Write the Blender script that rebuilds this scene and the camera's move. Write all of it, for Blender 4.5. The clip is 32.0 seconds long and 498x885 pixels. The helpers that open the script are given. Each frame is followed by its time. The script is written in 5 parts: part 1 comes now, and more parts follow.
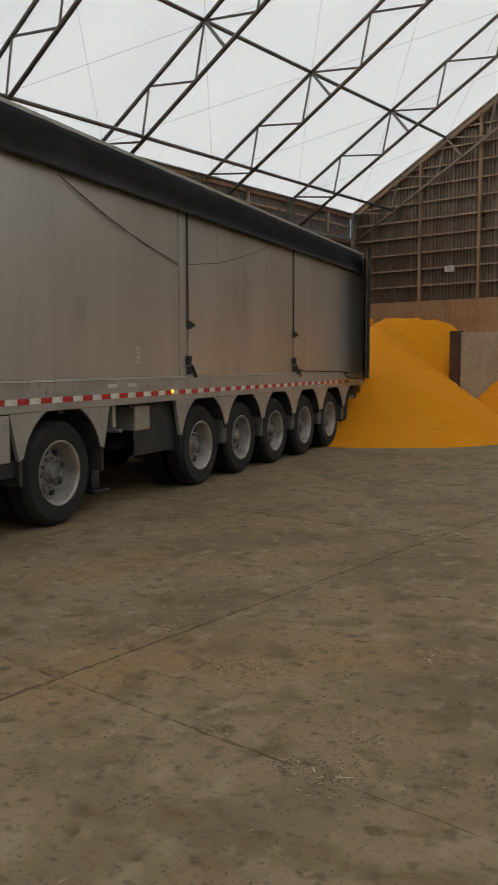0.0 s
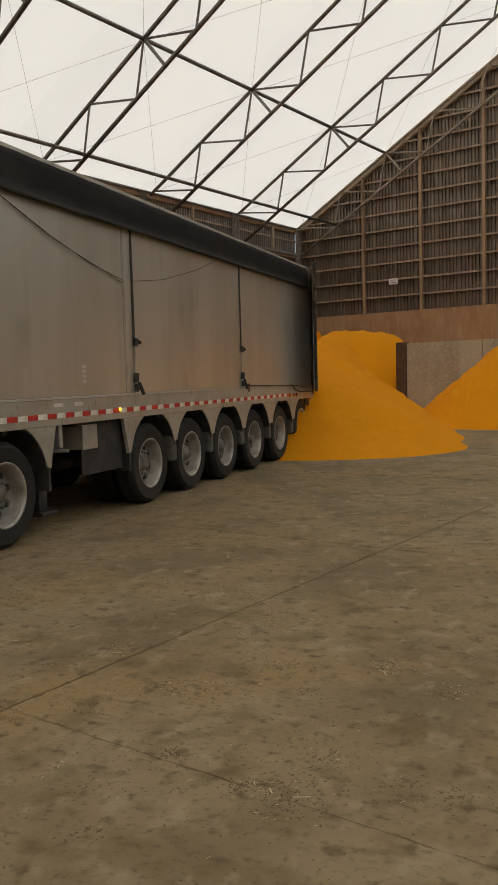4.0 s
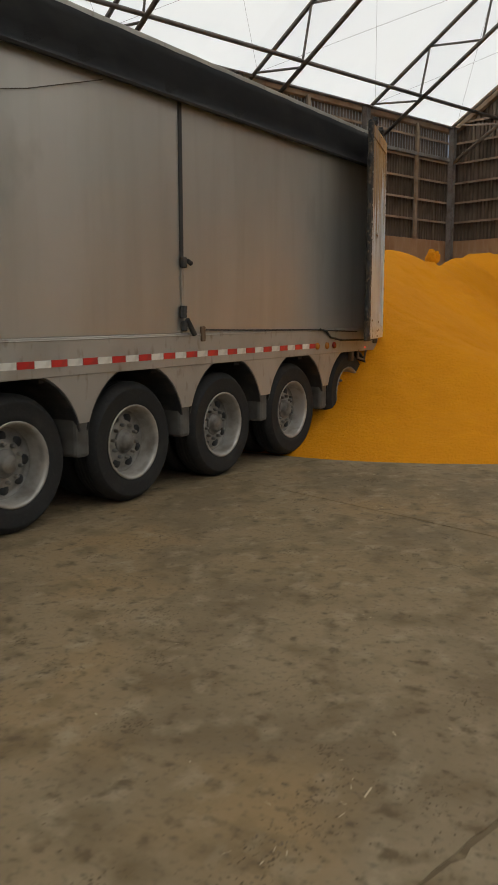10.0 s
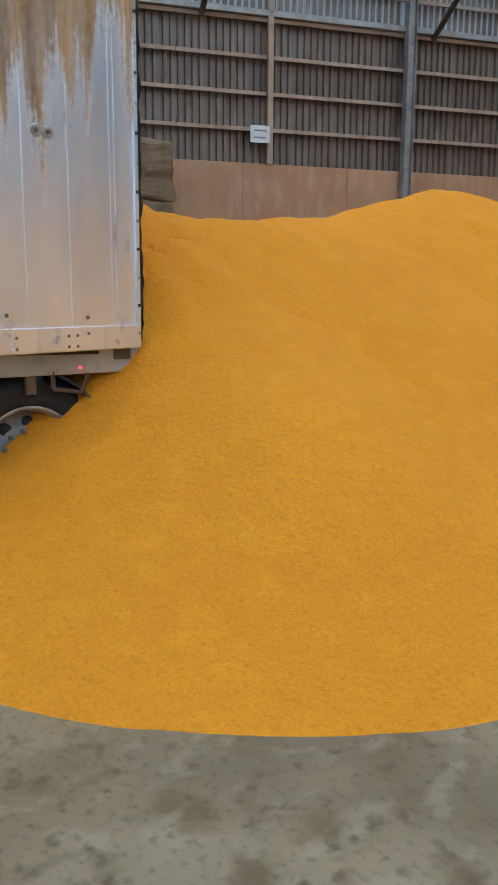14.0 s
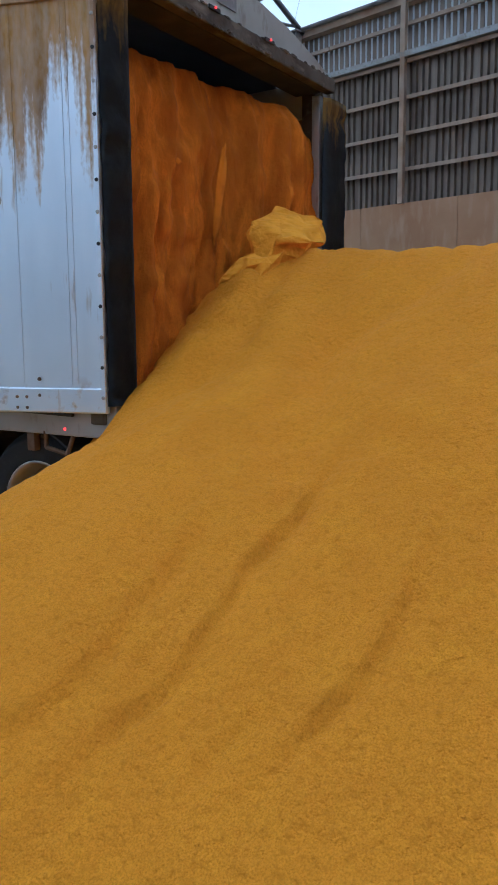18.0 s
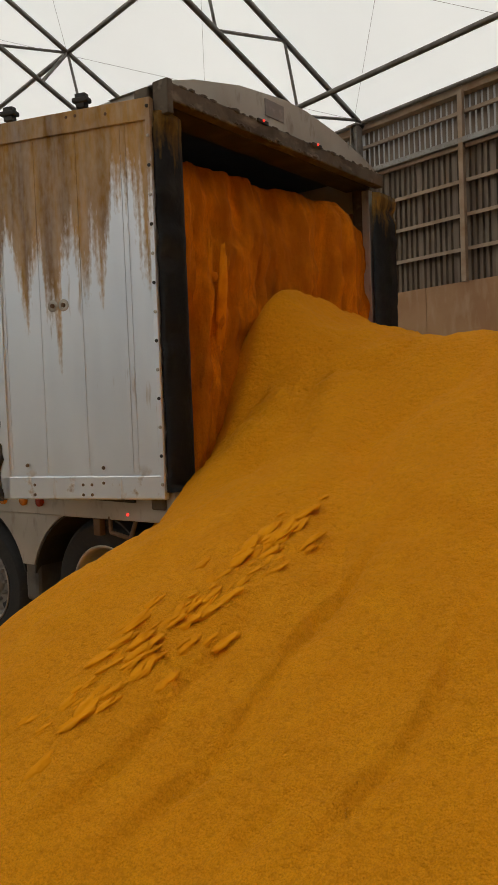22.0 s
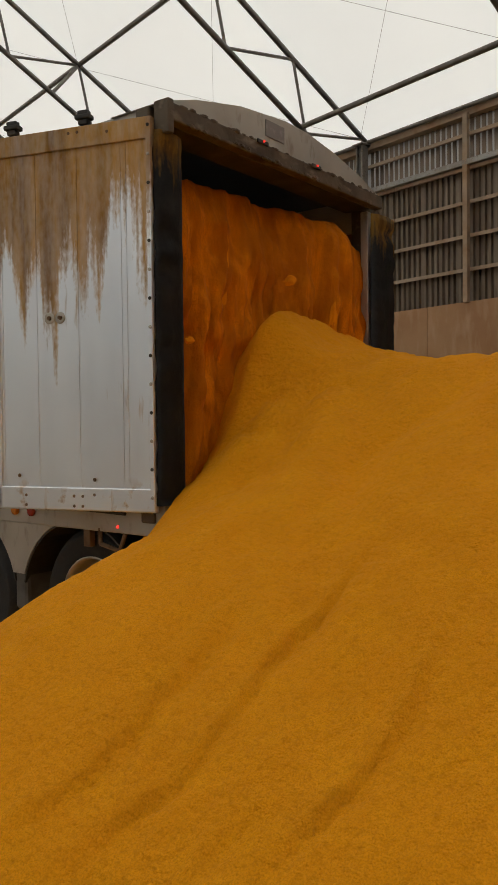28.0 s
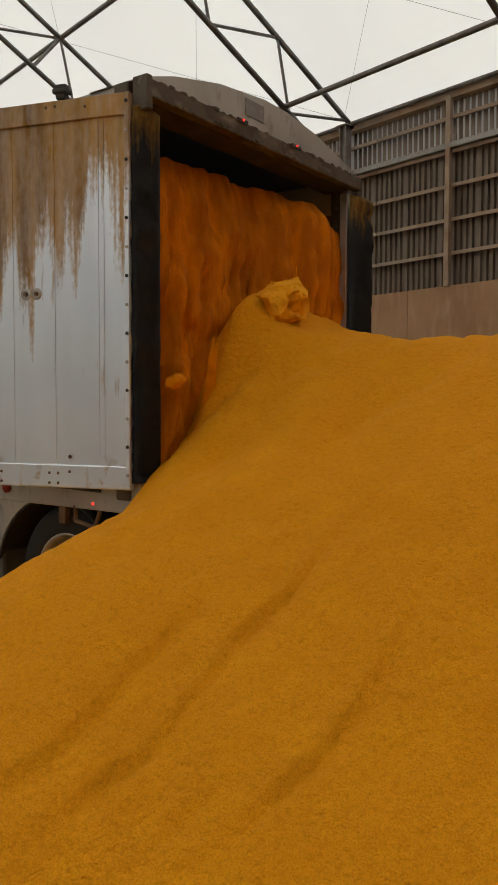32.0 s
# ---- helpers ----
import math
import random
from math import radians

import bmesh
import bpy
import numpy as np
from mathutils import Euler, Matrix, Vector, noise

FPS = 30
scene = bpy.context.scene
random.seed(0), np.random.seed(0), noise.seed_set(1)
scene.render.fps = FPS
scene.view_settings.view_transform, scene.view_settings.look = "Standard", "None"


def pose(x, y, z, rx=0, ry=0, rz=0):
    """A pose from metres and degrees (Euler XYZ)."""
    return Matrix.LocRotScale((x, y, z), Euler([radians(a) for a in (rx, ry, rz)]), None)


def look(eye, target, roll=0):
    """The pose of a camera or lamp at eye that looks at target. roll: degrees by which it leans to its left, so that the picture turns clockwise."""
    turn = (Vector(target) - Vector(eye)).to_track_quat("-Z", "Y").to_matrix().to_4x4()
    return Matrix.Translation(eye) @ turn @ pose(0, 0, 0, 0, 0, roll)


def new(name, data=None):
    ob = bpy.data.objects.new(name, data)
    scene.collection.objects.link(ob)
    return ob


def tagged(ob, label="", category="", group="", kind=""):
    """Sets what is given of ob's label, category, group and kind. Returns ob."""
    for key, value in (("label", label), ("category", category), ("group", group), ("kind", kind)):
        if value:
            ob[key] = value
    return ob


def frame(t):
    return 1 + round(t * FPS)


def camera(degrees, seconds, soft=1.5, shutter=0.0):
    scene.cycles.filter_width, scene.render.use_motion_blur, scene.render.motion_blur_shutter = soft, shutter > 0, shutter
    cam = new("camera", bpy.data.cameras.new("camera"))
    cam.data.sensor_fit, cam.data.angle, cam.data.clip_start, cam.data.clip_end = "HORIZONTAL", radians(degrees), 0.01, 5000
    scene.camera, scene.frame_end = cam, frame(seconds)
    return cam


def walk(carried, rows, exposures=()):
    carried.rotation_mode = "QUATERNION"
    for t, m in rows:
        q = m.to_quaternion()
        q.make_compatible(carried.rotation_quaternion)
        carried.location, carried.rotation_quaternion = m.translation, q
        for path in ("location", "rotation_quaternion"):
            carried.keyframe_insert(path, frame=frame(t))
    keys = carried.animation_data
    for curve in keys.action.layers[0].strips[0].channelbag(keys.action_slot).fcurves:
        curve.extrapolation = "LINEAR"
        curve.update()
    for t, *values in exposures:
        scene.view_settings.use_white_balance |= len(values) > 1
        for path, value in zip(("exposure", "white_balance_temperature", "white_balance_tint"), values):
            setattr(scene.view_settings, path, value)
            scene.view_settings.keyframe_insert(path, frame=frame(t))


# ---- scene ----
cam = camera(34.0, 32.0, soft=1.1, shutter=0.2)


def eye(x, y, z, yaw, pitch, roll):
    """The carried camera's pose: place, heading from +y, tilt and lean."""
    return Matrix.Translation((x, y, z)) @ pose(0, 0, 0, 90 + pitch, 0, yaw) @ pose(0, 0, 0, 0, 0, roll)


walk(cam, [
    (0.0, eye(4.527, -15.732, 1.461, 24.20, -5.47, -0.20)),
    (0.5, eye(4.548, -15.710, 1.444, 19.92, -4.59, -0.62)),
    (1.0, eye(4.544, -15.708, 1.438, 19.64, -4.48, -0.71)),
    (1.5, eye(4.539, -15.696, 1.436, 19.79, -4.35, -1.01)),
    (2.0, eye(4.546, -15.693, 1.443, 20.81, -4.59, -1.54)),
    (2.5, eye(4.520, -15.708, 1.453, 21.53, -4.62, -1.37)),
    (4.5, eye(4.532, -15.652, 1.459, 20.65, -4.38, -1.63)),
    (5.0, eye(4.534, -15.595, 1.452, 21.35, -4.22, -1.17)),
    (5.5, eye(4.558, -15.544, 1.437, 22.27, -4.06, -0.57)),
    (6.0, eye(4.562, -15.465, 1.429, 22.81, -4.07, -0.26)),
    (6.5, eye(4.556, -15.292, 1.408, 22.92, -4.53, -0.59)),
    (7.0, eye(4.528, -14.763, 1.399, 26.91, -6.05, -1.06)),
    (7.5, eye(4.488, -13.991, 1.404, 35.40, -8.63, -0.19)),
    (8.0, eye(4.342, -13.096, 1.431, 26.30, -8.41, 0.43)),
    (8.5, eye(4.380, -12.237, 1.448, 21.10, -9.32, 2.84)),
    (9.0, eye(4.302, -11.335, 1.449, 25.58, -10.10, 1.90)),
    (9.5, eye(4.291, -10.361, 1.475, 32.05, -9.88, 0.56)),
    (10.0, eye(4.236, -9.450, 1.488, 33.21, -8.92, -0.10)),
    (10.5, eye(4.241, -8.584, 1.451, 34.37, -6.98, 1.00)),
    (11.0, eye(4.201, -7.623, 1.434, 35.74, -7.02, 1.36)),
    (11.5, eye(4.243, -6.769, 1.444, 37.61, -7.71, 2.34)),
    (12.0, eye(4.327, -5.899, 1.487, 38.72, -8.25, 3.37)),
    (12.5, eye(4.416, -4.988, 1.528, 41.11, -9.44, 3.27)),
    (13.0, eye(4.521, -4.131, 1.528, 45.02, -10.92, 2.25)),
    (13.5, eye(4.590, -3.236, 1.566, 52.17, -10.64, 1.24)),
    (14.0, eye(4.646, -2.224, 1.549, 57.36, -10.47, 0.36)),
    (14.5, eye(4.675, -1.415, 1.582, 64.72, -10.93, 0.49)),
    (15.0, eye(4.566, -0.544, 1.581, 77.37, -10.66, -1.00)),
    (15.3, eye(4.462, -0.043, 1.581, 87.41, -10.29, -2.21)),
    (15.5, eye(4.384, 0.255, 1.589, 92.65, -9.94, -2.66)),
    (17.5, eye(3.575, 2.635, 1.648, 117.84, -7.53, -1.16)),
    (18.0, eye(3.461, 2.899, 1.688, 121.36, -8.17, -0.35)),
    (18.5, eye(3.498, 2.990, 1.719, 126.12, -5.84, -1.80)),
    (19.0, eye(3.537, 3.009, 1.719, 126.84, -3.88, -1.43)),
    (19.5, eye(3.538, 3.018, 1.725, 126.48, -3.39, -1.11)),
    (20.0, eye(3.534, 3.024, 1.727, 126.73, -3.20, -1.57)),
    (20.5, eye(3.529, 3.038, 1.731, 126.86, -3.02, -1.81)),
    (21.0, eye(3.524, 3.050, 1.730, 126.63, -2.90, -2.03)),
    (21.5, eye(3.519, 3.076, 1.725, 126.41, -2.76, -2.25)),
    (22.0, eye(3.520, 3.104, 1.732, 126.72, -2.55, -2.16)),
    (22.5, eye(3.518, 3.121, 1.733, 126.98, -2.60, -2.23)),
    (23.0, eye(3.520, 3.146, 1.734, 127.05, -2.79, -2.23)),
    (23.5, eye(3.523, 3.166, 1.738, 127.29, -2.74, -2.30)),
    (24.0, eye(3.527, 3.173, 1.751, 127.42, -2.59, -2.40)),
    (24.5, eye(3.525, 3.176, 1.751, 127.02, -2.25, -2.08)),
    (25.0, eye(3.527, 3.181, 1.753, 126.75, -1.76, -1.59)),
    (25.5, eye(3.526, 3.181, 1.757, 126.55, -1.54, -1.26)),
    (27.5, eye(3.514, 3.173, 1.756, 126.43, -1.47, -0.78)),
    (28.0, eye(3.516, 3.177, 1.752, 126.77, -1.64, -0.59)),
    (28.5, eye(3.506, 3.185, 1.753, 126.41, -1.79, -0.39)),
    (29.0, eye(3.506, 3.199, 1.752, 126.32, -1.95, -0.20)),
    (29.5, eye(3.509, 3.223, 1.754, 126.29, -2.02, -0.18)),
    (30.0, eye(3.514, 3.237, 1.754, 126.41, -2.03, -0.23)),
    (30.5, eye(3.503, 3.254, 1.758, 126.62, -2.10, -0.13)),
    (31.0, eye(3.499, 3.272, 1.757, 126.45, -2.20, 0.01)),
    (31.5, eye(3.502, 3.271, 1.760, 126.44, -2.41, 0.31)),
    (32.0, eye(3.525, 3.225, 1.738, 125.42, -2.94, 0.18)),
], exposures=[
    (0.0, 0.02, 6350, 5), (1.0, 0.02, 6700, 6), (2.0, 0.1, 6900, 6), (5.0, 0.12, 7100, 6), (7.0, 0.15, 7000, 6), (8.0, 0.5, 6900, 5), (9.0, 0.6, 6900, 5), (10.0, 0.25, 6500, 5), (11.0, 0.4, 6600, 5), (12.0, 0.72, 6500, 3), (13.0, 0.86, 5900, 0), (14.0, 1.02, 4800, -1),
    (15.0, 1.22, 3950, -2), (17.5, 0.82, 4000, -1), (18.0, 0.5, 4500, 2), (19.0, 0.15, 5900, 4), (21.0, 0.12, 6800, 6), (25.0, 0.12, 7000, 6), (32.0, 0.12, 7000, 6),
])

# ---- daylight: overcast sky over the fabric roof ----
world = bpy.data.worlds.new("world")
scene.world = world
world.use_nodes = True
wn = world.node_tree
sky = wn.nodes.new("ShaderNodeTexSky")
sky.sky_type, sky.sun_disc = "NISHITA", False
sky.sun_elevation, sky.sun_rotation = radians(48), radians(200)
sky.air_density, sky.dust_density = 1.0, 6.0
wn.links.new(sky.outputs[0], wn.nodes["Background"].inputs[0])
wn.nodes["Background"].inputs[1].default_value = 0.15
sun = new("sun", bpy.data.lights.new("sun", "SUN"))
sun.data.energy, sun.data.angle, sun.data.color = 1.5, radians(14), (1.0, 0.96, 0.9)
sun.matrix_basis = look((0, 0, 60), (-10, 18, 25))
scene.view_settings.exposure = 0.0

# ---- materials ----
MATS = {}


def material(name, base, rough=0.6, metal=0.0, vary=(), bump=(), coords="Object", spec=0.5):
    """A node material. vary: (scale, detail, amount, colour, stretch) layers mixed over the base; bump: (scale, strength, distance) layers."""
    m = bpy.data.materials.new(name)
    m.use_nodes = True
    t = m.node_tree
    b = t.nodes["Principled BSDF"]
    b.inputs["Roughness"].default_value, b.inputs["Metallic"].default_value = rough, metal
    b.inputs["Specular IOR Level"].default_value = spec
    tc = t.nodes.new("ShaderNodeTexCoord")
    if coords == "World":
        tc, coords = t.nodes.new("ShaderNodeNewGeometry"), "Position"
    col = t.nodes.new("ShaderNodeRGB")
    col.outputs[0].default_value = (*base, 1)
    out = col.outputs[0]
    for scale, detail, lo, hi, colour, stretch in vary:
        mp = t.nodes.new("ShaderNodeMapping")
        mp.inputs["Scale"].default_value = stretch
        t.links.new(tc.outputs[coords], mp.inputs[0])
        n = t.nodes.new("ShaderNodeTexNoise")
        n.inputs["Scale"].default_value, n.inputs["Detail"].default_value = scale, detail
        t.links.new(mp.outputs[0], n.inputs["Vector"])
        r = t.nodes.new("ShaderNodeMapRange")
        r.inputs[1].default_value, r.inputs[2].default_value = lo, hi
        t.links.new(n.outputs[0], r.inputs[0])
        mx = t.nodes.new("ShaderNodeMix")
        mx.data_type = "RGBA"
        t.links.new(r.outputs[0], mx.inputs[0])
        t.links.new(out, mx.inputs[6])
        mx.inputs[7].default_value = (*colour, 1)
        out = mx.outputs[2]
    t.links.new(out, b.inputs["Base Color"])
    normal = None
    for scale, strength, dist, stretch in bump:
        mp = t.nodes.new("ShaderNodeMapping")
        mp.inputs["Scale"].default_value = stretch
        t.links.new(tc.outputs[coords], mp.inputs[0])
        n = t.nodes.new("ShaderNodeTexNoise")
        n.inputs["Scale"].default_value, n.inputs["Detail"].default_value = scale, 6
        t.links.new(mp.outputs[0], n.inputs["Vector"])
        bp = t.nodes.new("ShaderNodeBump")
        bp.inputs["Strength"].default_value, bp.inputs["Distance"].default_value = strength, dist
        t.links.new(n.outputs[0], bp.inputs["Height"])
        if normal:
            t.links.new(normal, bp.inputs["Normal"])
        normal = bp.outputs[0]
    if normal:
        t.links.new(normal, b.inputs["Normal"])
    MATS[name] = m
    return m


ONE = (1, 1, 1)
concrete = material("dusty_concrete", (0.235, 0.165, 0.083), 0.92, coords="World", vary=[
    (0.35, 5, 0.40, 0.64, (0.265, 0.200, 0.120), ONE), (1.1, 7, 0.45, 0.62, (0.175, 0.125, 0.066), (1, 0.8, 1)), (0.7, 6, 0.52, 0.66, (0.265, 0.175, 0.080), ONE),
    (3.2, 10, 0.52, 0.70, (0.15, 0.102, 0.046), (1, 1, 1)), (5.0, 9, 0.54, 0.80, (0.33, 0.262, 0.165), (1.3, 1, 1)), (6.5, 12, 0.56, 0.72, (0.140, 0.095, 0.045), (1, 1, 1)),
    (13.0, 10, 0.58, 0.72, (0.115, 0.079, 0.037), (1, 1, 1)), (30.0, 8, 0.55, 0.80, (0.10, 0.072, 0.04), (1, 1.3, 1))],
    bump=[(2.5, 0.3, 0.03, ONE), (12.0, 0.5, 0.02, ONE), (45.0, 0.4, 0.006, ONE)])
joint_dirt = material("joint_dirt", (0.115, 0.080, 0.040), 0.95, vary=[(0.9, 5, 0.45, 0.6, (0.17, 0.122, 0.064), ONE), (9, 5, 0.55, 0.68, (0.215, 0.155, 0.085), ONE)])
precast = material("precast_concrete", (0.40, 0.365, 0.27), 0.9, vary=[
    (1.2, 6, 0.45, 0.7, (0.30, 0.25, 0.18), (1, 1, 0.25)), (14, 6, 0.5, 0.8, (0.5, 0.45, 0.36), ONE)], bump=[(20, 0.4, 0.01, ONE)])
grain = material("yellow_grain_meal", (0.81, 0.317, 0.009), 0.9, spec=0.15, vary=[
    (0.7, 5, 0.42, 0.7, (0.765, 0.287, 0.007), ONE), (5.0, 6, 0.48, 0.8, (0.85, 0.35, 0.008), (1, 1, 2)), (44.0, 4, 0.51, 0.74, (0.66, 0.243, 0.005), ONE), (170.0, 3, 0.42, 0.72, (0.64, 0.237, 0.005), ONE)],
    bump=[(1.8, 0.25, 0.06, ONE), (9.0, 0.42, 0.035, ONE), (32.0, 0.78, 0.03, ONE), (110.0, 0.75, 0.013, ONE)])
# packed grain, its colour darkened and reddened for the shade under the header
grain_face = material("packed_shaded_grain_face", (0.78, 0.228, 0.003), 0.92, spec=0.15, vary=[
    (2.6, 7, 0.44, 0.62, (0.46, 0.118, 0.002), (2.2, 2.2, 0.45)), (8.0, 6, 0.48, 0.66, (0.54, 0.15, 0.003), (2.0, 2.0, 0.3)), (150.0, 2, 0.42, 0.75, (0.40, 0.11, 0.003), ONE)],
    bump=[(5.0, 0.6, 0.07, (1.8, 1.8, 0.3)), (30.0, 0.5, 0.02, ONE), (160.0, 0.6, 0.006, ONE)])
grain_clump = material("broken_grain_clump", (0.90, 0.395, 0.018), 0.9, spec=0.15, vary=[(9.0, 6, 0.45, 0.65, (0.76, 0.31, 0.01), ONE)],
    bump=[(14.0, 0.7, 0.05, ONE), (90.0, 0.6, 0.01, ONE)])
lining_dust = material("dusty_box_lining", (0.20, 0.105, 0.036), 0.8, 0.0, vary=[(3, 6, 0.45, 0.7, (0.17, 0.09, 0.03), (1, 1, 0.5))])
loose = material("loose_falling_grain", (0.82, 0.275, 0.005), 0.9, spec=0.15, coords="World", vary=[(9.0, 5, 0.45, 0.7, (0.62, 0.19, 0.004), ONE)], bump=[(60, 0.5, 0.01, ONE)])
sliding = material("sliding_grain", (0.84, 0.325, 0.007), 0.9, spec=0.15, coords="World", vary=[(5.0, 6, 0.45, 0.7, (0.74, 0.27, 0.005), ONE)], bump=[(30.0, 0.5, 0.02, ONE)])
aluminium = material("weathered_aluminium", (0.58, 0.56, 0.515), 0.42, 0.70, vary=[
    (0.8, 5, 0.40, 0.7, (0.48, 0.465, 0.42), (1, 1, 0.45)), (3.0, 6, 0.50, 0.85, (0.45, 0.43, 0.38), (1.4, 1.4, 0.12)), (1.1, 6, 0.62, 0.78, (0.36, 0.34, 0.29), (1, 1, 0.6))],
    bump=[(0.8, 0.10, 0.05, (1, 1, 0.5))])
rail_alu = material("dull_rail_aluminium", (0.46, 0.44, 0.395), 0.5, 0.5, vary=[
    (2.0, 6, 0.45, 0.7, (0.37, 0.34, 0.29), ONE), (16.0, 6, 0.58, 0.8, (0.24, 0.20, 0.15), (1, 1, 0.4))])
header_dirt = material("dirty_header_steel", (0.115, 0.092, 0.066), 0.75, 0.2, vary=[(5, 7, 0.45, 0.68, (0.06, 0.042, 0.028), ONE), (14, 6, 0.55, 0.75, (0.24, 0.20, 0.15), (0.4, 1, 1))], bump=[(25, 0.4, 0.01, ONE)])
disc_alu = material("dull_dusty_wheel_disc", (0.30, 0.277, 0.245), 0.6, 0.3, vary=[(9, 6, 0.45, 0.7, (0.17, 0.152, 0.13), ONE)])
hub_iron = material("dark_dusty_hub", (0.24, 0.222, 0.195), 0.6, 0.4, vary=[(9, 6, 0.45, 0.7, (0.11, 0.095, 0.08), ONE)])
wheel_alu = material("dusty_cast_wheel", (0.46, 0.43, 0.385), 0.45, 0.45, vary=[(7, 6, 0.45, 0.7, (0.28, 0.25, 0.21), ONE)], bump=[(30, 0.2, 0.005, ONE)])
rubber = material("dusty_tyre_rubber", (0.014, 0.0136, 0.013), 0.75, vary=[(5, 6, 0.55, 0.85, (0.036, 0.033, 0.029), ONE), (30, 4, 0.55, 0.85, (0.03, 0.028, 0.025), ONE)], bump=[(60, 0.3, 0.004, ONE)])
seal_rubber = material("dirty_ragged_rubber", (0.016, 0.015, 0.014), 0.7, vary=[(9, 7, 0.52, 0.66, (0.10, 0.066, 0.036), (1, 1, 0.6)), (30, 5, 0.55, 0.7, (0.16, 0.12, 0.08), ONE)], bump=[(14, 0.9, 0.04, ONE), (40, 0.5, 0.01, ONE)])
tarp_black = material("black_vinyl_tarp", (0.018, 0.018, 0.019), 0.75, vary=[(1.5, 5, 0.5, 0.8, (0.05, 0.047, 0.043), (1, 1, 2))], bump=[(2.0, 0.5, 0.03, (1, 0.4, 1))])
steel = material("galvanised_steel", (0.34, 0.325, 0.30), 0.5, 0.55, vary=[(3, 6, 0.45, 0.7, (0.24, 0.205, 0.17), ONE), (18, 5, 0.55, 0.8, (0.18, 0.13, 0.09), ONE)])
dark_steel = material("dark_truss_steel", (0.19, 0.175, 0.158), 0.5, 0.45, vary=[(4, 6, 0.45, 0.75, (0.10, 0.082, 0.066), ONE)])
dusty_steel = material("dusty_brown_truss_steel", (0.34, 0.285, 0.22), 0.65, 0.25, vary=[(4, 6, 0.45, 0.75, (0.22, 0.165, 0.115), ONE)])
fender_grey = material("dark_dusty_fender", (0.12, 0.113, 0.10), 0.7, 0.1, vary=[(6, 6, 0.45, 0.7, (0.07, 0.064, 0.055), ONE)])
chassis = material("black_chassis_steel", (0.03, 0.029, 0.028), 0.7, 0.0, vary=[(5, 6, 0.5, 0.8, (0.09, 0.075, 0.06), ONE)])
cladding = material("dusty_wall_cladding", (0.22, 0.172, 0.128), 0.5, 0.35, vary=[
    (0.6, 5, 0.4, 0.7, (0.125, 0.088, 0.06), ONE), (3.5, 6, 0.55, 0.8, (0.34, 0.28, 0.22), (1, 1, 0.3))])
girt_mat = material("rusty_dusty_girt", (0.39, 0.29, 0.20), 0.8, 0.05, vary=[(2.5, 6, 0.48, 0.70, (0.28, 0.17, 0.095), ONE), (0.7, 4, 0.5, 0.7, (0.36, 0.29, 0.22), ONE)])
timber = material("brown_timber_post", (0.40, 0.27, 0.16), 0.85, vary=[(4, 6, 0.45, 0.7, (0.20, 0.12, 0.07), (1, 1, 0.1))])
board_mat = material("dusty_plywood_board", (0.42, 0.245, 0.13), 0.9, vary=[
    (0.8, 6, 0.42, 0.7, (0.34, 0.175, 0.085), ONE), (5.0, 7, 0.5, 0.8, (0.48, 0.32, 0.20), (1, 1, 0.3))], bump=[(12, 0.2, 0.008, ONE)])
rust = material("rusty_brown_steel", (0.14, 0.08, 0.042), 0.85, 0.1, vary=[(5, 7, 0.45, 0.7, (0.24, 0.17, 0.11), ONE)], bump=[(25, 0.4, 0.01, ONE)])
dark_post = material("dark_brown_end_post", (0.07, 0.04, 0.025), 0.85, vary=[(6, 6, 0.5, 0.8, (0.14, 0.08, 0.045), ONE)])
red_tape = material("red_reflective_tape", (0.58, 0.03, 0.025), 0.4, vary=[(12, 5, 0.5, 0.8, (0.30, 0.05, 0.04), ONE)])
white_tape = material("silver_reflective_tape", (0.80, 0.78, 0.70), 0.4, vary=[(12, 5, 0.5, 0.8, (0.55, 0.50, 0.43), ONE)])
sign_white = material("white_sign_board", (0.66, 0.64, 0.61), 0.5, vary=[(6, 4, 0.5, 0.8, (0.6, 0.57, 0.52), ONE)])
print_grey = material("faded_grey_print", (0.22, 0.21, 0.21), 0.6, vary=[(20, 4, 0.5, 0.8, (0.35, 0.33, 0.32), ONE)])
hay = material("brown_baled_straw", (0.22, 0.15, 0.085), 0.95, vary=[(3, 6, 0.45, 0.7, (0.15, 0.09, 0.045), (1, 1, 5)), (40, 4, 0.5, 0.75, (0.36, 0.25, 0.13), (1, 1, 3))], bump=[(35, 0.9, 0.04, (1, 1, 2.5))])
straw_mat = material("dry_straw", (0.52, 0.42, 0.27), 0.9, vary=[(20, 4, 0.5, 0.8, (0.4, 0.3, 0.18), ONE)])
crumb_mat = material("dark_dirt_crumb", (0.110, 0.074, 0.036), 0.95, vary=[(20, 4, 0.5, 0.8, (0.17, 0.13, 0.09), ONE)])
soil = material("outdoor_gravel_ground", (0.23, 0.20, 0.165), 0.95, vary=[(0.2, 6, 0.45, 0.7, (0.14, 0.13, 0.09), ONE)])


def glow(name, colour, strength):
    m = bpy.data.materials.new(name)
    m.use_nodes = True
    b = m.node_tree.nodes["Principled BSDF"]
    b.inputs["Base Color"].default_value = (*colour, 1)
    b.inputs["Emission Color"].default_value = (*colour, 1)
    b.inputs["Emission Strength"].default_value = strength
    return m


red_glow = glow("lit_red_lens", (1.0, 0.04, 0.03), 1.6)
amber_glow = glow("lit_amber_lens", (1.0, 0.42, 0.03), 2.5)
amber_lens = material("amber_lens", (0.55, 0.20, 0.03), 0.25)
red_lens = material("dark_red_lens", (0.30, 0.03, 0.02), 0.25)


